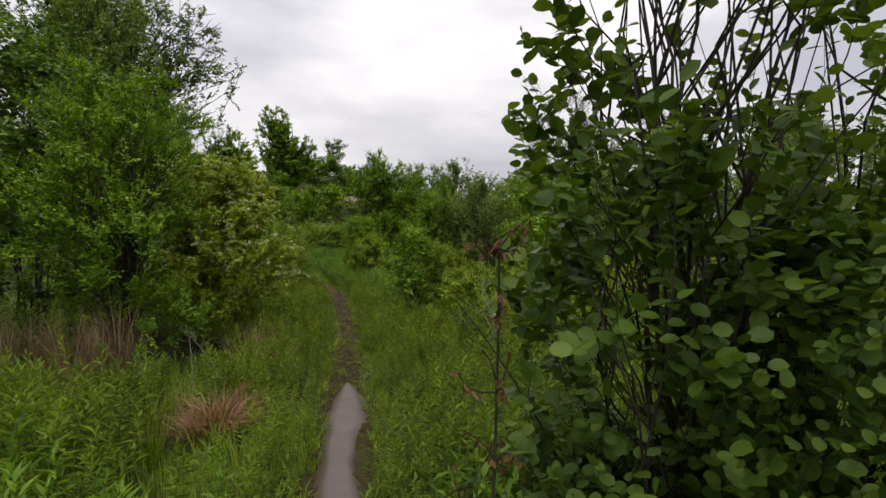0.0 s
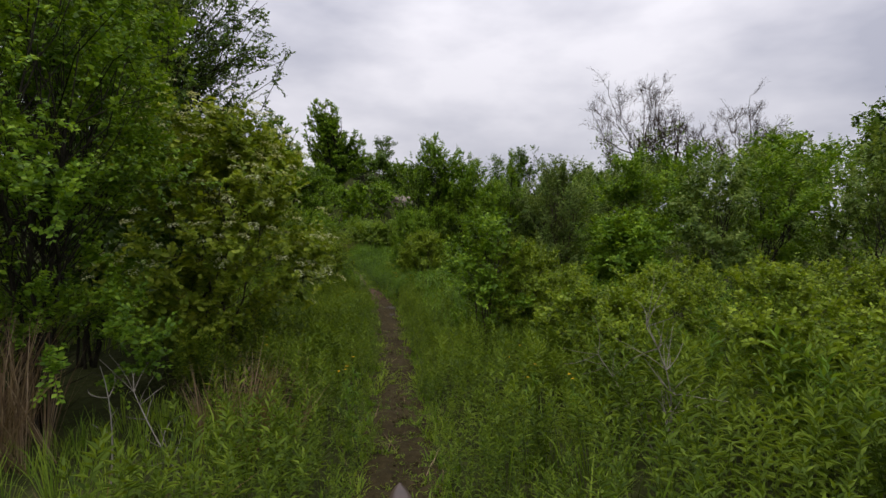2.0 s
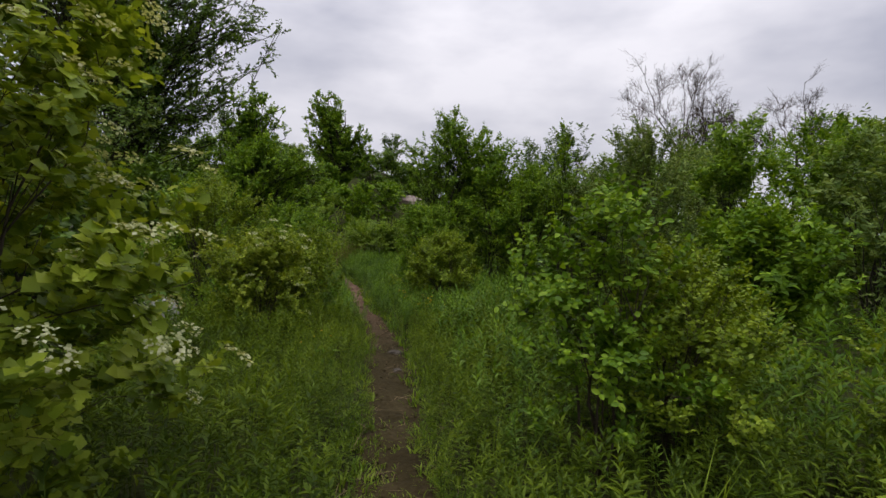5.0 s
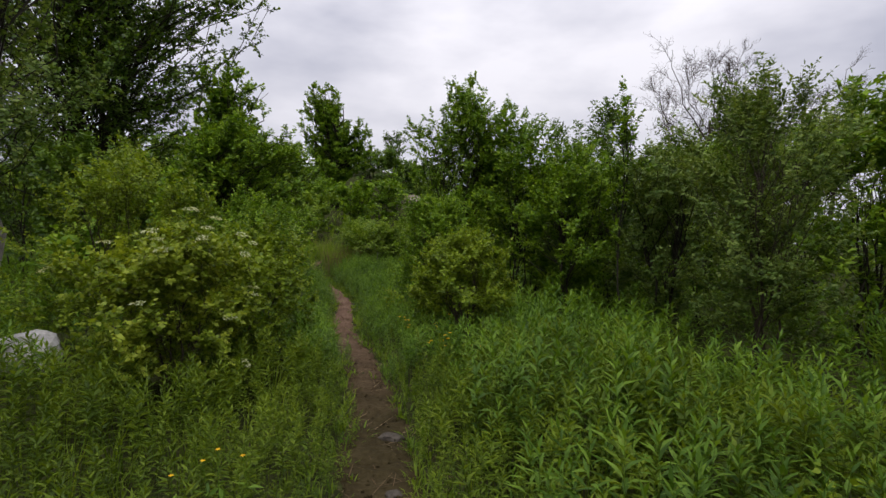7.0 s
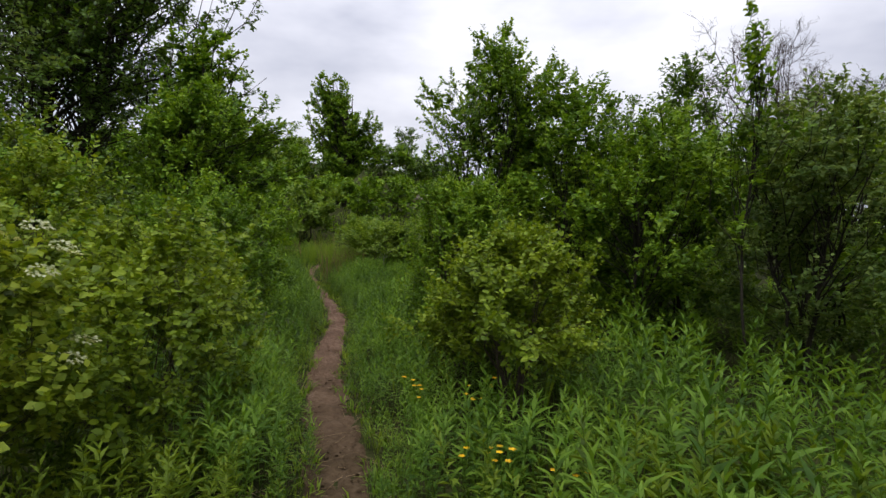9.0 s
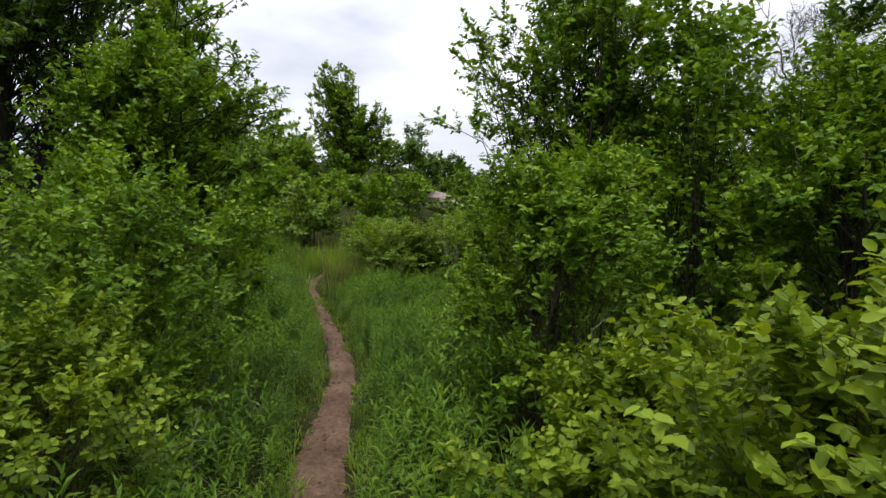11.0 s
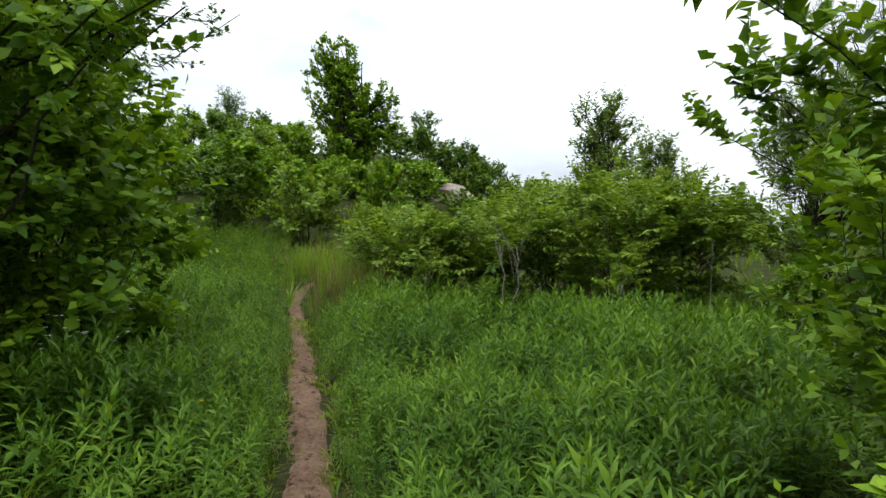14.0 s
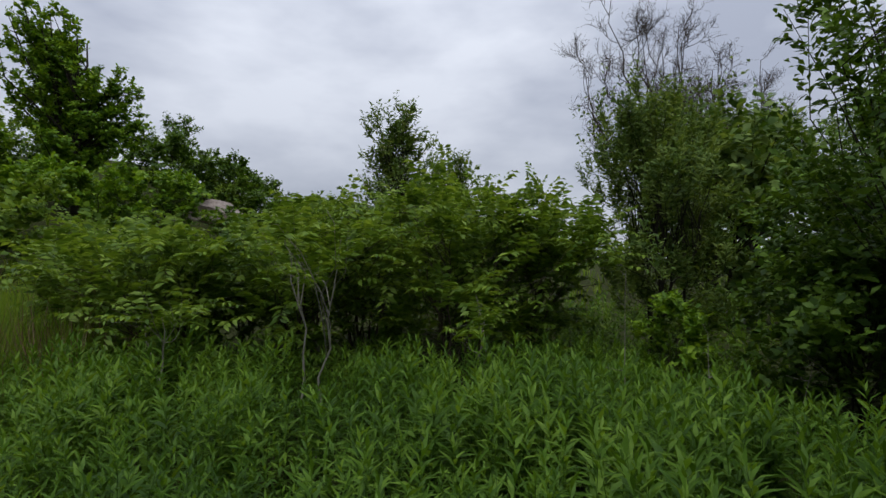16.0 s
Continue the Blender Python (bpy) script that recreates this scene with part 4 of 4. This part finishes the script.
def lump(name, label, category, x, y, sx, sy, sz, mat, seed, sink=0.3, group=""):
    """A weathered boulder or mound: a rounded mesh pushed out of true."""
    bm = bmesh.new()
    bmesh.ops.create_icosphere(bm, subdivisions=3, radius=1)
    for v in bm.verts:
        k = 1 + 0.28 * noise.noise(v.co * 1.6 + Vector((seed, 0, 0))) + 0.1 * noise.noise(v.co * 4.5 + Vector((0, seed, 0)))
        v.co = Vector((v.co.x * sx, v.co.y * sy, v.co.z * sz)) * k
    me = bpy.data.meshes.new(name)
    bm.to_mesh(me)
    bm.free()
    me.materials.append(mat)
    ob = new(name, me)
    ob.location = (x, y, float(ground_z(x, y)) + sz * (1 - sink))
    return tagged(ob, label, category, group)


lump("boulder", "pale grey boulder half hidden by bushes", "rock", -6.35, 13.8, 0.34, 0.24, 0.23, ROCK, 3.0, 0.1)
lump("boulder", "flat pale stone set in the damp footpath", "rock", -2.48, 12.85, 0.09, 0.045, 0.035, STONE, 5.0, 0.4)
lump("boulder", "small flat stone in the wet footpath", "rock", -2.3, 12.05, 0.055, 0.04, 0.025, STONE, 6.0, 0.4)
lump("clay_bank", "bare pale clay bank on the hillside", "bank", -9.0, 51.0, 1.6, 1.5, 0.9, CLAY, 7.0, 0.9)
lump("boulder", "pale grey rock outcrop on the hillside", "rock", -7.9, 50.8, 0.9, 0.8, 0.6, ROCK, 9.0, 0.8)


# ---- herbs and grass ----
def herb_proto(rng, leaves, h, leaf_len, shape, k=3, wide=0.27):
    """One upright stem with narrow leaves all round, ending in a tuft."""
    stem = bent(np.zeros((1, 3)), np.array([[rng.normal(0, 0.06) * h, rng.normal(0, 0.06) * h, h * 0.97]]), rng.normal(0, 0.02, (1, 3)), k)
    items = [tube_arrays(stem, np.linspace(0.0035, 0.0015, k)[None], 3)]
    f = np.linspace(0.12, 1, leaves) ** 0.5
    a = np.arange(leaves) * 2.4 + rng.normal(0, 0.3, leaves)
    fi = f * (k - 1)
    lo = np.minimum(np.floor(fi).astype(int), k - 2)
    P = stem[0, lo] * (1 - (fi - lo))[:, None] + stem[0, lo + 1] * (fi - lo)[:, None]
    rise = np.interp(f, [0, 0.6, 0.85, 0.95, 1], [0.0, 0.3, 0.7, 1.2, 2.4]) + rng.normal(0, 0.18, leaves)
    D = np.stack([np.cos(a), np.sin(a), rise], -1)
    N = np.stack([-np.cos(a) * rise, -np.sin(a) * rise, np.ones(leaves)], -1) + rng.normal(0, 0.12, (leaves, 3))
    L = leaf_len * np.interp(f, [0.2, 0.5, 0.8, 1], [0.7, 1.05, 1.1, 0.7]) * rng.uniform(0.8, 1.2, leaves)
    items.append(leaf_arrays(P, D, N, L, L * wide, shape))
    return join_arrays(items)


def blade_proto(rng, count, h, width, lean):
    """A tuft of bent blades."""
    a = rng.uniform(0, 6.28, count)
    hh = h * rng.uniform(0.55, 1.1, count)
    out = hh * lean * rng.uniform(0.3, 1.2, count)
    base = np.stack([np.cos(a), np.sin(a), np.zeros(count)], -1) * rng.uniform(0, 0.05, count)[:, None]
    d = np.stack([np.cos(a), np.sin(a), np.zeros(count)], -1)
    s = np.stack([-np.sin(a), np.cos(a), np.zeros(count)], -1) * width
    mid = base + d * (out * 0.3)[:, None] + np.array([0, 0, 1.0]) * (hh * 0.6)[:, None]
    tip = base + d * out[:, None] + np.array([0, 0, 1.0]) * (hh * np.where(out > hh * 0.6, 0.8, 1.0))[:, None]
    V = np.stack([base - s * 0.7, base + s * 0.7, mid - s, mid + s, tip], 1).reshape(-1, 3)
    i = np.arange(count)[:, None] * 5
    return V, [i + np.array([[0, 1, 3, 2]]), i + np.array([[2, 3, 4]])]


def scatter(name, label, category, protos, spots, material, seed, lean=0.1):
    """Many copies of the protos as one mesh. spots: x, y, scale."""
    rng = np.random.default_rng(seed)
    spots = np.asarray(spots, float)
    z = ground_z(spots[:, 0], spots[:, 1])
    kind = rng.integers(0, len(protos), len(spots))
    items = []
    for k, (v, fs) in enumerate(protos):
        sel = np.where(kind == k)[0]
        if not len(sel):
            continue
        a = rng.uniform(0, 6.28, len(sel))
        c, s, sc = np.cos(a)[:, None], np.sin(a)[:, None], spots[sel, 2][:, None]
        lx, ly = rng.normal(0, lean, (2, len(sel), 1))
        X = (v[None, :, 0] * c - v[None, :, 1] * s) * sc + lx * v[None, :, 2] * sc
        Y = (v[None, :, 0] * s + v[None, :, 1] * c) * sc + ly * v[None, :, 2] * sc
        Z = v[None, :, 2] * sc
        V = np.stack([X + spots[sel, 0][:, None], Y + spots[sel, 1][:, None], Z + z[sel][:, None] - 0.01], -1)
        step = np.arange(len(sel))[:, None, None] * len(v)
        items.append((V.reshape(-1, 3), [(f[None] + step).reshape(-1, f.shape[1]) for f in fs]))
    ob = new(name, mesh_from(name, *join_arrays(items), material))
    return tagged(ob, label, category, kind="stuff")


# after the shrubs, herb-free circles; the last bares dark soil in place of shade
bush = np.array(SHRUBS + [(-1.8, 4.0, 0.75), (-1.62, 3.5, 0.75), (-1.45, 3.0, 0.6), (-2.7, 4.6, 0.9), (-3.3, 4.7, 0.8), (-3.2, 5.8, 1.5), (-2.9, 5.2, 1.5), (-3.7, 4.9, 1.7), (-4.6, 5.4, 2.0), (-4.2, 6.8, 1.6), (-2.6, 6.4, 0.9), (-0.3, 23.4, 1.7)])


def spots_in(rng, count, x0, x1, y0, y1, clear, inside=0.55, relative=True):
    """Random places off the trail, out of the hearts of the bushes and the added bare circles; x counts from the trail.
    """
    y = rng.uniform(y0, y1, count)
    x = rng.uniform(x0, x1, count) + (trail_x(y) if relative else 0)
    off = np.abs(x - trail_x(y))
    edge = (clear + 0.09 * np.sin(5.1 * y + np.sign(x - trail_x(y))) * np.sin(2.3 * y)) * np.interp(y, [23.2, 25.0], [1, 0])
    ok = off > edge
    near = np.hypot(x[:, None] - bush[None, :, 0], y[:, None] - bush[None, :, 1]) < bush[None, :, 2] * inside
    ok &= ~near.any(1)
    return x[ok], y[ok], off[ok]


def clump_spots(rng, count, cx, cy, rx, ry, lo, hi):
    a, r = rng.uniform(0, 6.28, count), np.sqrt(rng.uniform(0, 1, count))
    return np.stack([cx + rx * r * np.cos(a), cy + ry * r * np.sin(a), rng.uniform(lo, hi, count)], -1)


herb_rng = np.random.default_rng(40)
HERBS = [herb_proto(herb_rng, 22, 0.8, 0.122, "narrow", 3, 0.22) for _ in range(7)]
HERBS_FAR = [herb_proto(herb_rng, 14, 0.8, 0.14, "narrow", 2, 0.25) for _ in range(5)]


def herb_scale(rng, off, x, y):
    tall = np.interp(off, [0.2, 0.45, 1.0, 3], [0.36, 0.68, 0.88, 1.0])
    patch = 0.9 + 0.16 * np.sin(1.3 * x + 0.5 * y) * np.sin(0.8 * y - 0.6 * x) + 0.13 * np.sin(4.1 * x + 1.7 * y) * np.sin(3.3 * y - 2.2 * x)
    return tall * patch * rng.uniform(0.7, 1.15, len(x))


FINE_HERBS = [herb_proto(herb_rng, 24, 0.72, 0.088, "narrow", 3, 0.27) for _ in range(7)]
rows = []
for count, x0, x1, y0, y1 in ((5000, -2.6, 3.0, 2.4, 14), (900, -0.85, 0.85, 2.4, 14)):
    x, y, off = spots_in(herb_rng, count, x0, x1, y0, y1, 0.22)
    rows.append(np.stack([x, y, herb_scale(herb_rng, off, x, y)], -1))
scatter("bedstraw_patch", "knee-high fine-leaved green herbs crowding the footpath", "herbs", FINE_HERBS, np.concatenate(rows), HERB_WARM, 40, 0.16)
rows = []
for count, x0, x1, y0, y1 in ((500, 0.6, 3.2, 9.5, 14), (2900, -2.2, 2.6, 14, 22), (4600, 0.2, 7.0, 20.5, 26.5), (2300, -3.8, -0.15, 20.5, 26.5), (800, -0.85, 0.85, 14, 24)):
    x, y, off = spots_in(herb_rng, count, x0, x1, y0, y1, 0.22)
    rows.append(np.stack([x, y, herb_scale(herb_rng, off, x, y)], -1))
scatter("goldenrod_patch", "dense knee-high green goldenrod stems lining the footpath", "herbs", HERBS, np.concatenate(rows), HERB_GREEN, 41)
rows = []
for count, x0, x1, y0, y1 in ((2300, -7, -2.4, 2, 22), (2600, 2.6, 9, 3, 22), (3300, -11, -3.2, 20, 30), (1000, 5, 11, 20, 30), (1200, -3, 3, 26, 33), (3800, -17, -3, 27, 37.5), (900, -2.2, 2.4, -1.5, 2.6)):
    x, y, off = spots_in(herb_rng, count, x0, x1, y0, y1, 0.32)
    rows.append(np.stack([x, y, herb_scale(herb_rng, off, x, y) * 0.9], -1))
scatter("herb_meadow", "tall leafy green herbs filling the meadow", "herbs", HERBS_FAR, np.concatenate(rows), HERB_GREEN, 42)

TUFTS = [blade_proto(herb_rng, 9, 0.42, 0.0035, 0.55) for _ in range(5)]
rows = []
for count, x0, x1, y0, y1 in ((700, -1.7, 1.7, -1, 24), (600, -6, -0.6, 2, 20), (300, -3, 2, 22, 34), (1300, -13, 0, 25, 38)):
    x, y, off = spots_in(herb_rng, count, x0, x1, y0, y1, 0.24)
    rows.append(np.stack([x, y, np.interp(off, [0.2, 0.5, 1.5], [0.4, 0.85, 1.15]) * herb_rng.uniform(0.6, 1.3, len(x))], -1))
for count, cx, cy, rx, ry in ((170, -1.75, 3.6, 0.9, 0.9), (190, -3.1, 4.7, 1.3, 0.7), (90, -2.7, 6.0, 0.6, 0.8)):
    rows.append(clump_spots(herb_rng, count, cx, cy, rx, ry, 0.45, 0.8))
scatter("meadow_grass", "fresh green grass tufts among the herbs", "grass", TUFTS, np.concatenate(rows), GRASS_GREEN, 43)
LOW = [blade_proto(herb_rng, 5, 0.10, 0.006, 0.9) for _ in range(4)]
x, y, off = spots_in(herb_rng, 4600, -0.45, 0.45, -1, 26, 0.16, 0.0)
scatter("trail_grass", "short trodden grass along the edges of the footpath", "grass", LOW, np.stack([x, y, herb_rng.uniform(0.4, 1.1, len(x))], -1), GRASS_GREEN, 44)

x, y, off = spots_in(herb_rng, 2000, -0.3, 0.3, 5.4, 10.5, 0.0, 0.0)
scatter("trail_grass", "thin trodden grass growing over the footpath", "grass", LOW, np.stack([x, y, herb_rng.uniform(0.25, 0.6, len(x))], -1), GRASS_GREEN, 50)

WIDE = [blade_proto(herb_rng, 6, 0.55, 0.016, 0.7) for _ in range(3)]
x, y, off = spots_in(herb_rng, 3000, -34, 34, -14, 46, 1.5, 0.4, False)
scatter("rough_grass", "rank green grass between the thickets", "grass", WIDE, np.stack([x, y, herb_rng.uniform(0.6, 1.4, len(x))], -1), GRASS_GREEN, 51)

# tall grass in the clearing and dry grass by the thicket
REED = [blade_proto(herb_rng, 12, 1.05, 0.004, 0.28) for _ in range(4)]
scatter("reed_grass", "tall pale green grass beside the bend of the footpath", "grass", REED, np.concatenate([clump_spots(herb_rng, 190, -7.0, 27.2, 0.8, 1.5, 0.7, 1.1), clump_spots(herb_rng, 220, -8.0, 31.5, 2.4, 2.5, 0.7, 1.1)]), GRASS_GREEN, 45)
scatter("reed_grass", "dry standing stalks in the tall grass", "grass", REED, np.concatenate([clump_spots(herb_rng, 55, -6.8, 26.6, 0.8, 1.4, 0.8, 1.2), clump_spots(herb_rng, 30, -9.5, 33, 3.5, 2, 0.7, 1.1)]), STRAW, 46)
scatter("dry_grass", "dry straw-coloured grass at the foot of the thicket", "grass", REED, np.concatenate([clump_spots(herb_rng, 80, -3.95, 5.5, 0.8, 0.4, 0.5, 1.0), clump_spots(herb_rng, 30, -2.2, 6.2, 0.4, 0.5, 0.4, 0.7)]), STRAW, 47, 0.3)
STRAWTUFT = [blade_proto(herb_rng, 26, 0.4, 0.0035, 1.2) for _ in range(3)]
scatter("straw_tuft", "flattened tussock of dead straw beside the footpath", "grass", STRAWTUFT, clump_spots(herb_rng, 26, -1.8, 4.05, 0.2, 0.15, 0.6, 1.15), RUST_STRAW, 48, 0.45)
x, y, off = spots_in(herb_rng, 550, -0.36, 0.36, 5, 23, 0.0, 0.0)
scatter("straw_litter", "scraps of dry stalk lying on the footpath", "litter", [blade_proto(herb_rng, 2, 0.07, 0.003, 9.0)], np.stack([x, y, herb_rng.uniform(0.4, 1.0, len(x)) ], -1), STRAW, 49)


def pebble_proto(rng):
    """A small clod: eight uneven faces."""
    v = np.array([[1, 0, 0], [0, 1, 0], [-1, 0, 0], [0, -1, 0], [0, 0, 0.7], [0, 0, -0.5]], float) * rng.uniform(0.7, 1.3, (6, 1))
    return v, [np.array([[0, 1, 4], [1, 2, 4], [2, 3, 4], [3, 0, 4], [1, 0, 5], [2, 1, 5], [3, 2, 5], [0, 3, 5]])]


y = herb_rng.uniform(4, 25, 1500)
x = trail_x(y) + herb_rng.normal(0, 0.12, 1500)
clods = scatter("earth_clods", "small crumbs of earth and grit lying on the footpath", "grit", [pebble_proto(herb_rng) for _ in range(4)], np.stack([x, y, herb_rng.uniform(0.004, 0.017, 1500)], -1), DIRT, 52)
clods.location.z = 0.032


# ---- small things ----
def flower_plant(x, y, h, petals, mat, name, label, seed, heads=3, size=0.018):
    rng = np.random.default_rng(seed)
    root = new(name)
    root.location = (x, y, float(ground_z(x, y)) - 0.01)
    tagged(root, label, "flower")
    ends = np.stack([rng.normal(0, 0.05, heads), rng.normal(0, 0.05, heads), h * rng.uniform(0.85, 1.08, heads)], -1)
    lines = bent(np.zeros((heads, 3)), ends, rng.normal(0, 0.02, (heads, 3)), 5)
    part("stalk", mesh_from(name + "_stalk", *tube_arrays(lines, np.linspace(0.003, 0.0015, 5)[None].repeat(heads, 0), 4), HERB_GREEN), root)
    n = 14 * heads
    k = rng.integers(0, heads, n)
    f = rng.integers(1, 4, n)
    part("foliage", mesh_from(name + "_foliage", *leaf_arrays(lines[k, f], rng.normal(0, 1, (n, 3)) + np.array([0, 0, 0.3]), np.array([0, 0, 1.0]) + rng.normal(0, 0.3, (n, 3)), np.full(n, 0.07), np.full(n, 0.018), "lance"), HERB_GREEN), root)
    for e in ends:
        a = np.arange(petals) * 2 * np.pi / petals
        D = np.stack([np.cos(a), np.sin(a), np.full(petals, 0.35)], -1)
        part("blossom", mesh_from(name + "_blossom", *leaf_arrays(np.repeat(e[None], petals, 0), D, np.array([[0, 0, 1.0]]).repeat(petals, 0), np.full(petals, size), np.full(petals, size * 0.8), "oval"), mat), root)
    return root


frng = np.random.default_rng(77)
for i in range(9):
    fy = 13.6 + frng.uniform(0, 1.5)
    flower_plant(float(trail_x(fy)) + frng.uniform(0.45, 1.15), fy, frng.uniform(0.45, 0.7), 5, PETAL_YELLOW, "yellow_flower", "yellow wildflower among the herbs by the footpath", 300 + i)
for fx, fy in [(-1.5, 6.1), (-1.62, 6.6), (-0.22, 6.6), (0.08, 6.25), (-0.3, 7.3), (-2.55, 7.25), (-2.9, 11.3), (-3.0, 11.2), (-5.95, 20.6)]:
    flower_plant(fx, fy, 0.55, 5, PETAL_YELLOW, "yellow_flower", "single yellow wildflower in the grass", int(fy * 10), 2, 0.013)
for fx, fy in [(-6.9, 20.9), (-6.75, 21.0), (-7.0, 20.75)]:
    flower_plant(fx, fy, 0.95, 4, PETAL_LILAC, "rocket_flower", "white and lilac wildflower at the edge of the clearing", int(fx * -10 + fy), 9, 0.016)


def dead_branch(x, y, pts, leaves, seed, name, label, mat, bark, r=0.006, first=2, n=12, spread=1.0, up=0.6):
    """A thin dead branch, bare or with withered leaves hanging on it."""
    rng = np.random.default_rng(seed)
    root = new(name)
    root.location = (x, y, float(ground_z(x, y)) - 0.02)
    tagged(root, label, "branch")
    a, b = np.zeros((1, 3)), np.array([pts])
    main = bent(a, b, rng.normal(0, 0.05, (1, 3)), 8)
    i = rng.integers(first, 8, n)
    ends = main[0, i] + unit(rng.normal(0, 1, (n, 3)) + b * up) * rng.uniform(0.08, 0.24, n)[:, None] * spread
    tw = bent(main[0, i], ends, rng.normal(0, 0.02, (n, 3)), 5)
    part("branchwork", mesh_from(name, *join_arrays([tube_arrays(main, np.linspace(r, r * 0.4, 8)[None], 5), tube_arrays(tw, np.linspace(r * 0.5, r * 0.2, 5)[None].repeat(n, 0), 3)]), bark, True), root)["kind"] = "stuff"
    if leaves:
        k = rng.integers(0, n, leaves)
        P = tw[k, rng.integers(1, 5, leaves)]
        D = np.array([0, 0, -1.0]) + rng.normal(0, 0.45, (leaves, 3))
        part("foliage", mesh_from(name + "_foliage", *leaf_arrays(P, D, rng.normal(0, 1, (leaves, 3)), rng.uniform(0.022, 0.042, leaves), rng.uniform(0.008, 0.017, leaves), "oval"), mat), root, "curled brown withered leaves")


dead_branch(0.1, 1.5, (0.06, 0.02, 1.55), 150, 1, "dead_branch", "dead branch hung with curled brown leaves", DEAD_LEAF, BARK_DARK, 0.008, 3, 18, 0.6)
dead_branch(0.14, 1.62, (-0.06, -0.1, 0.85), 60, 2, "dead_branch", "low dead branch with withered brown leaves", DEAD_LEAF, BARK_DARK)
dead_branch(0.53, 6.1, (-0.06, 0.0, 0.95), 0, 3, "dead_branch", "bare pale dead shoot standing in the herbs", DEAD_LEAF, BARK_PALE, 0.007, 2, 38, 1.5, 1.9)
dead_branch(0.62, 6.15, (-0.42, 0.1, 0.72), 0, 4, "dead_branch", "thin pale dead shoot leaning over the herbs", DEAD_LEAF, BARK_PALE, 0.005, 3, 12, 1.2, 1.5)
dead_branch(-2.55, 5.2, (-0.05, 0.0, 0.75), 0, 12, "dead_branch", "dry upright stalk at the edge of the thicket", DEAD_LEAF, BARK_PALE, 0.005, 3, 5, 0.6, 2.0)
dead_branch(-2.3, 5.5, (-0.4, 0.1, 0.5), 0, 13, "dead_branch", "dry leaning twigs at the edge of the thicket", DEAD_LEAF, BARK_PALE, 0.005, 2, 16, 1.3, 1.6)
dead_branch(-4.75, 17.0, (0.0, -0.1, 0.62), 0, 5, "dead_branch", "broken dry twig beside the footpath", DEAD_LEAF, BARK_PALE)
dead_branch(-2.75, 17.05, (0.1, -0.05, 1.15), 0, 6, "dead_branch", "bare pale stalk in front of the shrub", DEAD_LEAF, BARK_PALE)
dead_branch(-2.35, 23.6, (0.0, 0.0, 1.5), 0, 7, "dead_branch", "thin upright dead stalk in the clearing", DEAD_LEAF, BARK_PALE, 0.005)
dead_branch(-1.2, 24.0, (-0.1, 0.0, 1.0), 0, 8, "dead_branch", "short dead stalk in the clearing", DEAD_LEAF, BARK_PALE, 0.005)
dead_branch(-0.9, 23.6, (0.35, 0.1, 0.8), 0, 9, "dead_branch", "leaning dead stalk at the edge of the clearing", DEAD_LEAF, BARK_PALE, 0.006)
dead_branch(-5.2, 16.75, (0.55, -0.15, 0.3), 0, 10, "dead_branch", "dry fallen branch lying beside the footpath", DEAD_LEAF, BARK_PALE, 0.008)
dead_branch(-5.05, 17.2, (0.35, 0.3, 0.42), 0, 11, "dead_branch", "grey dead twigs beneath the bush", DEAD_LEAF, BARK_PALE, 0.006)
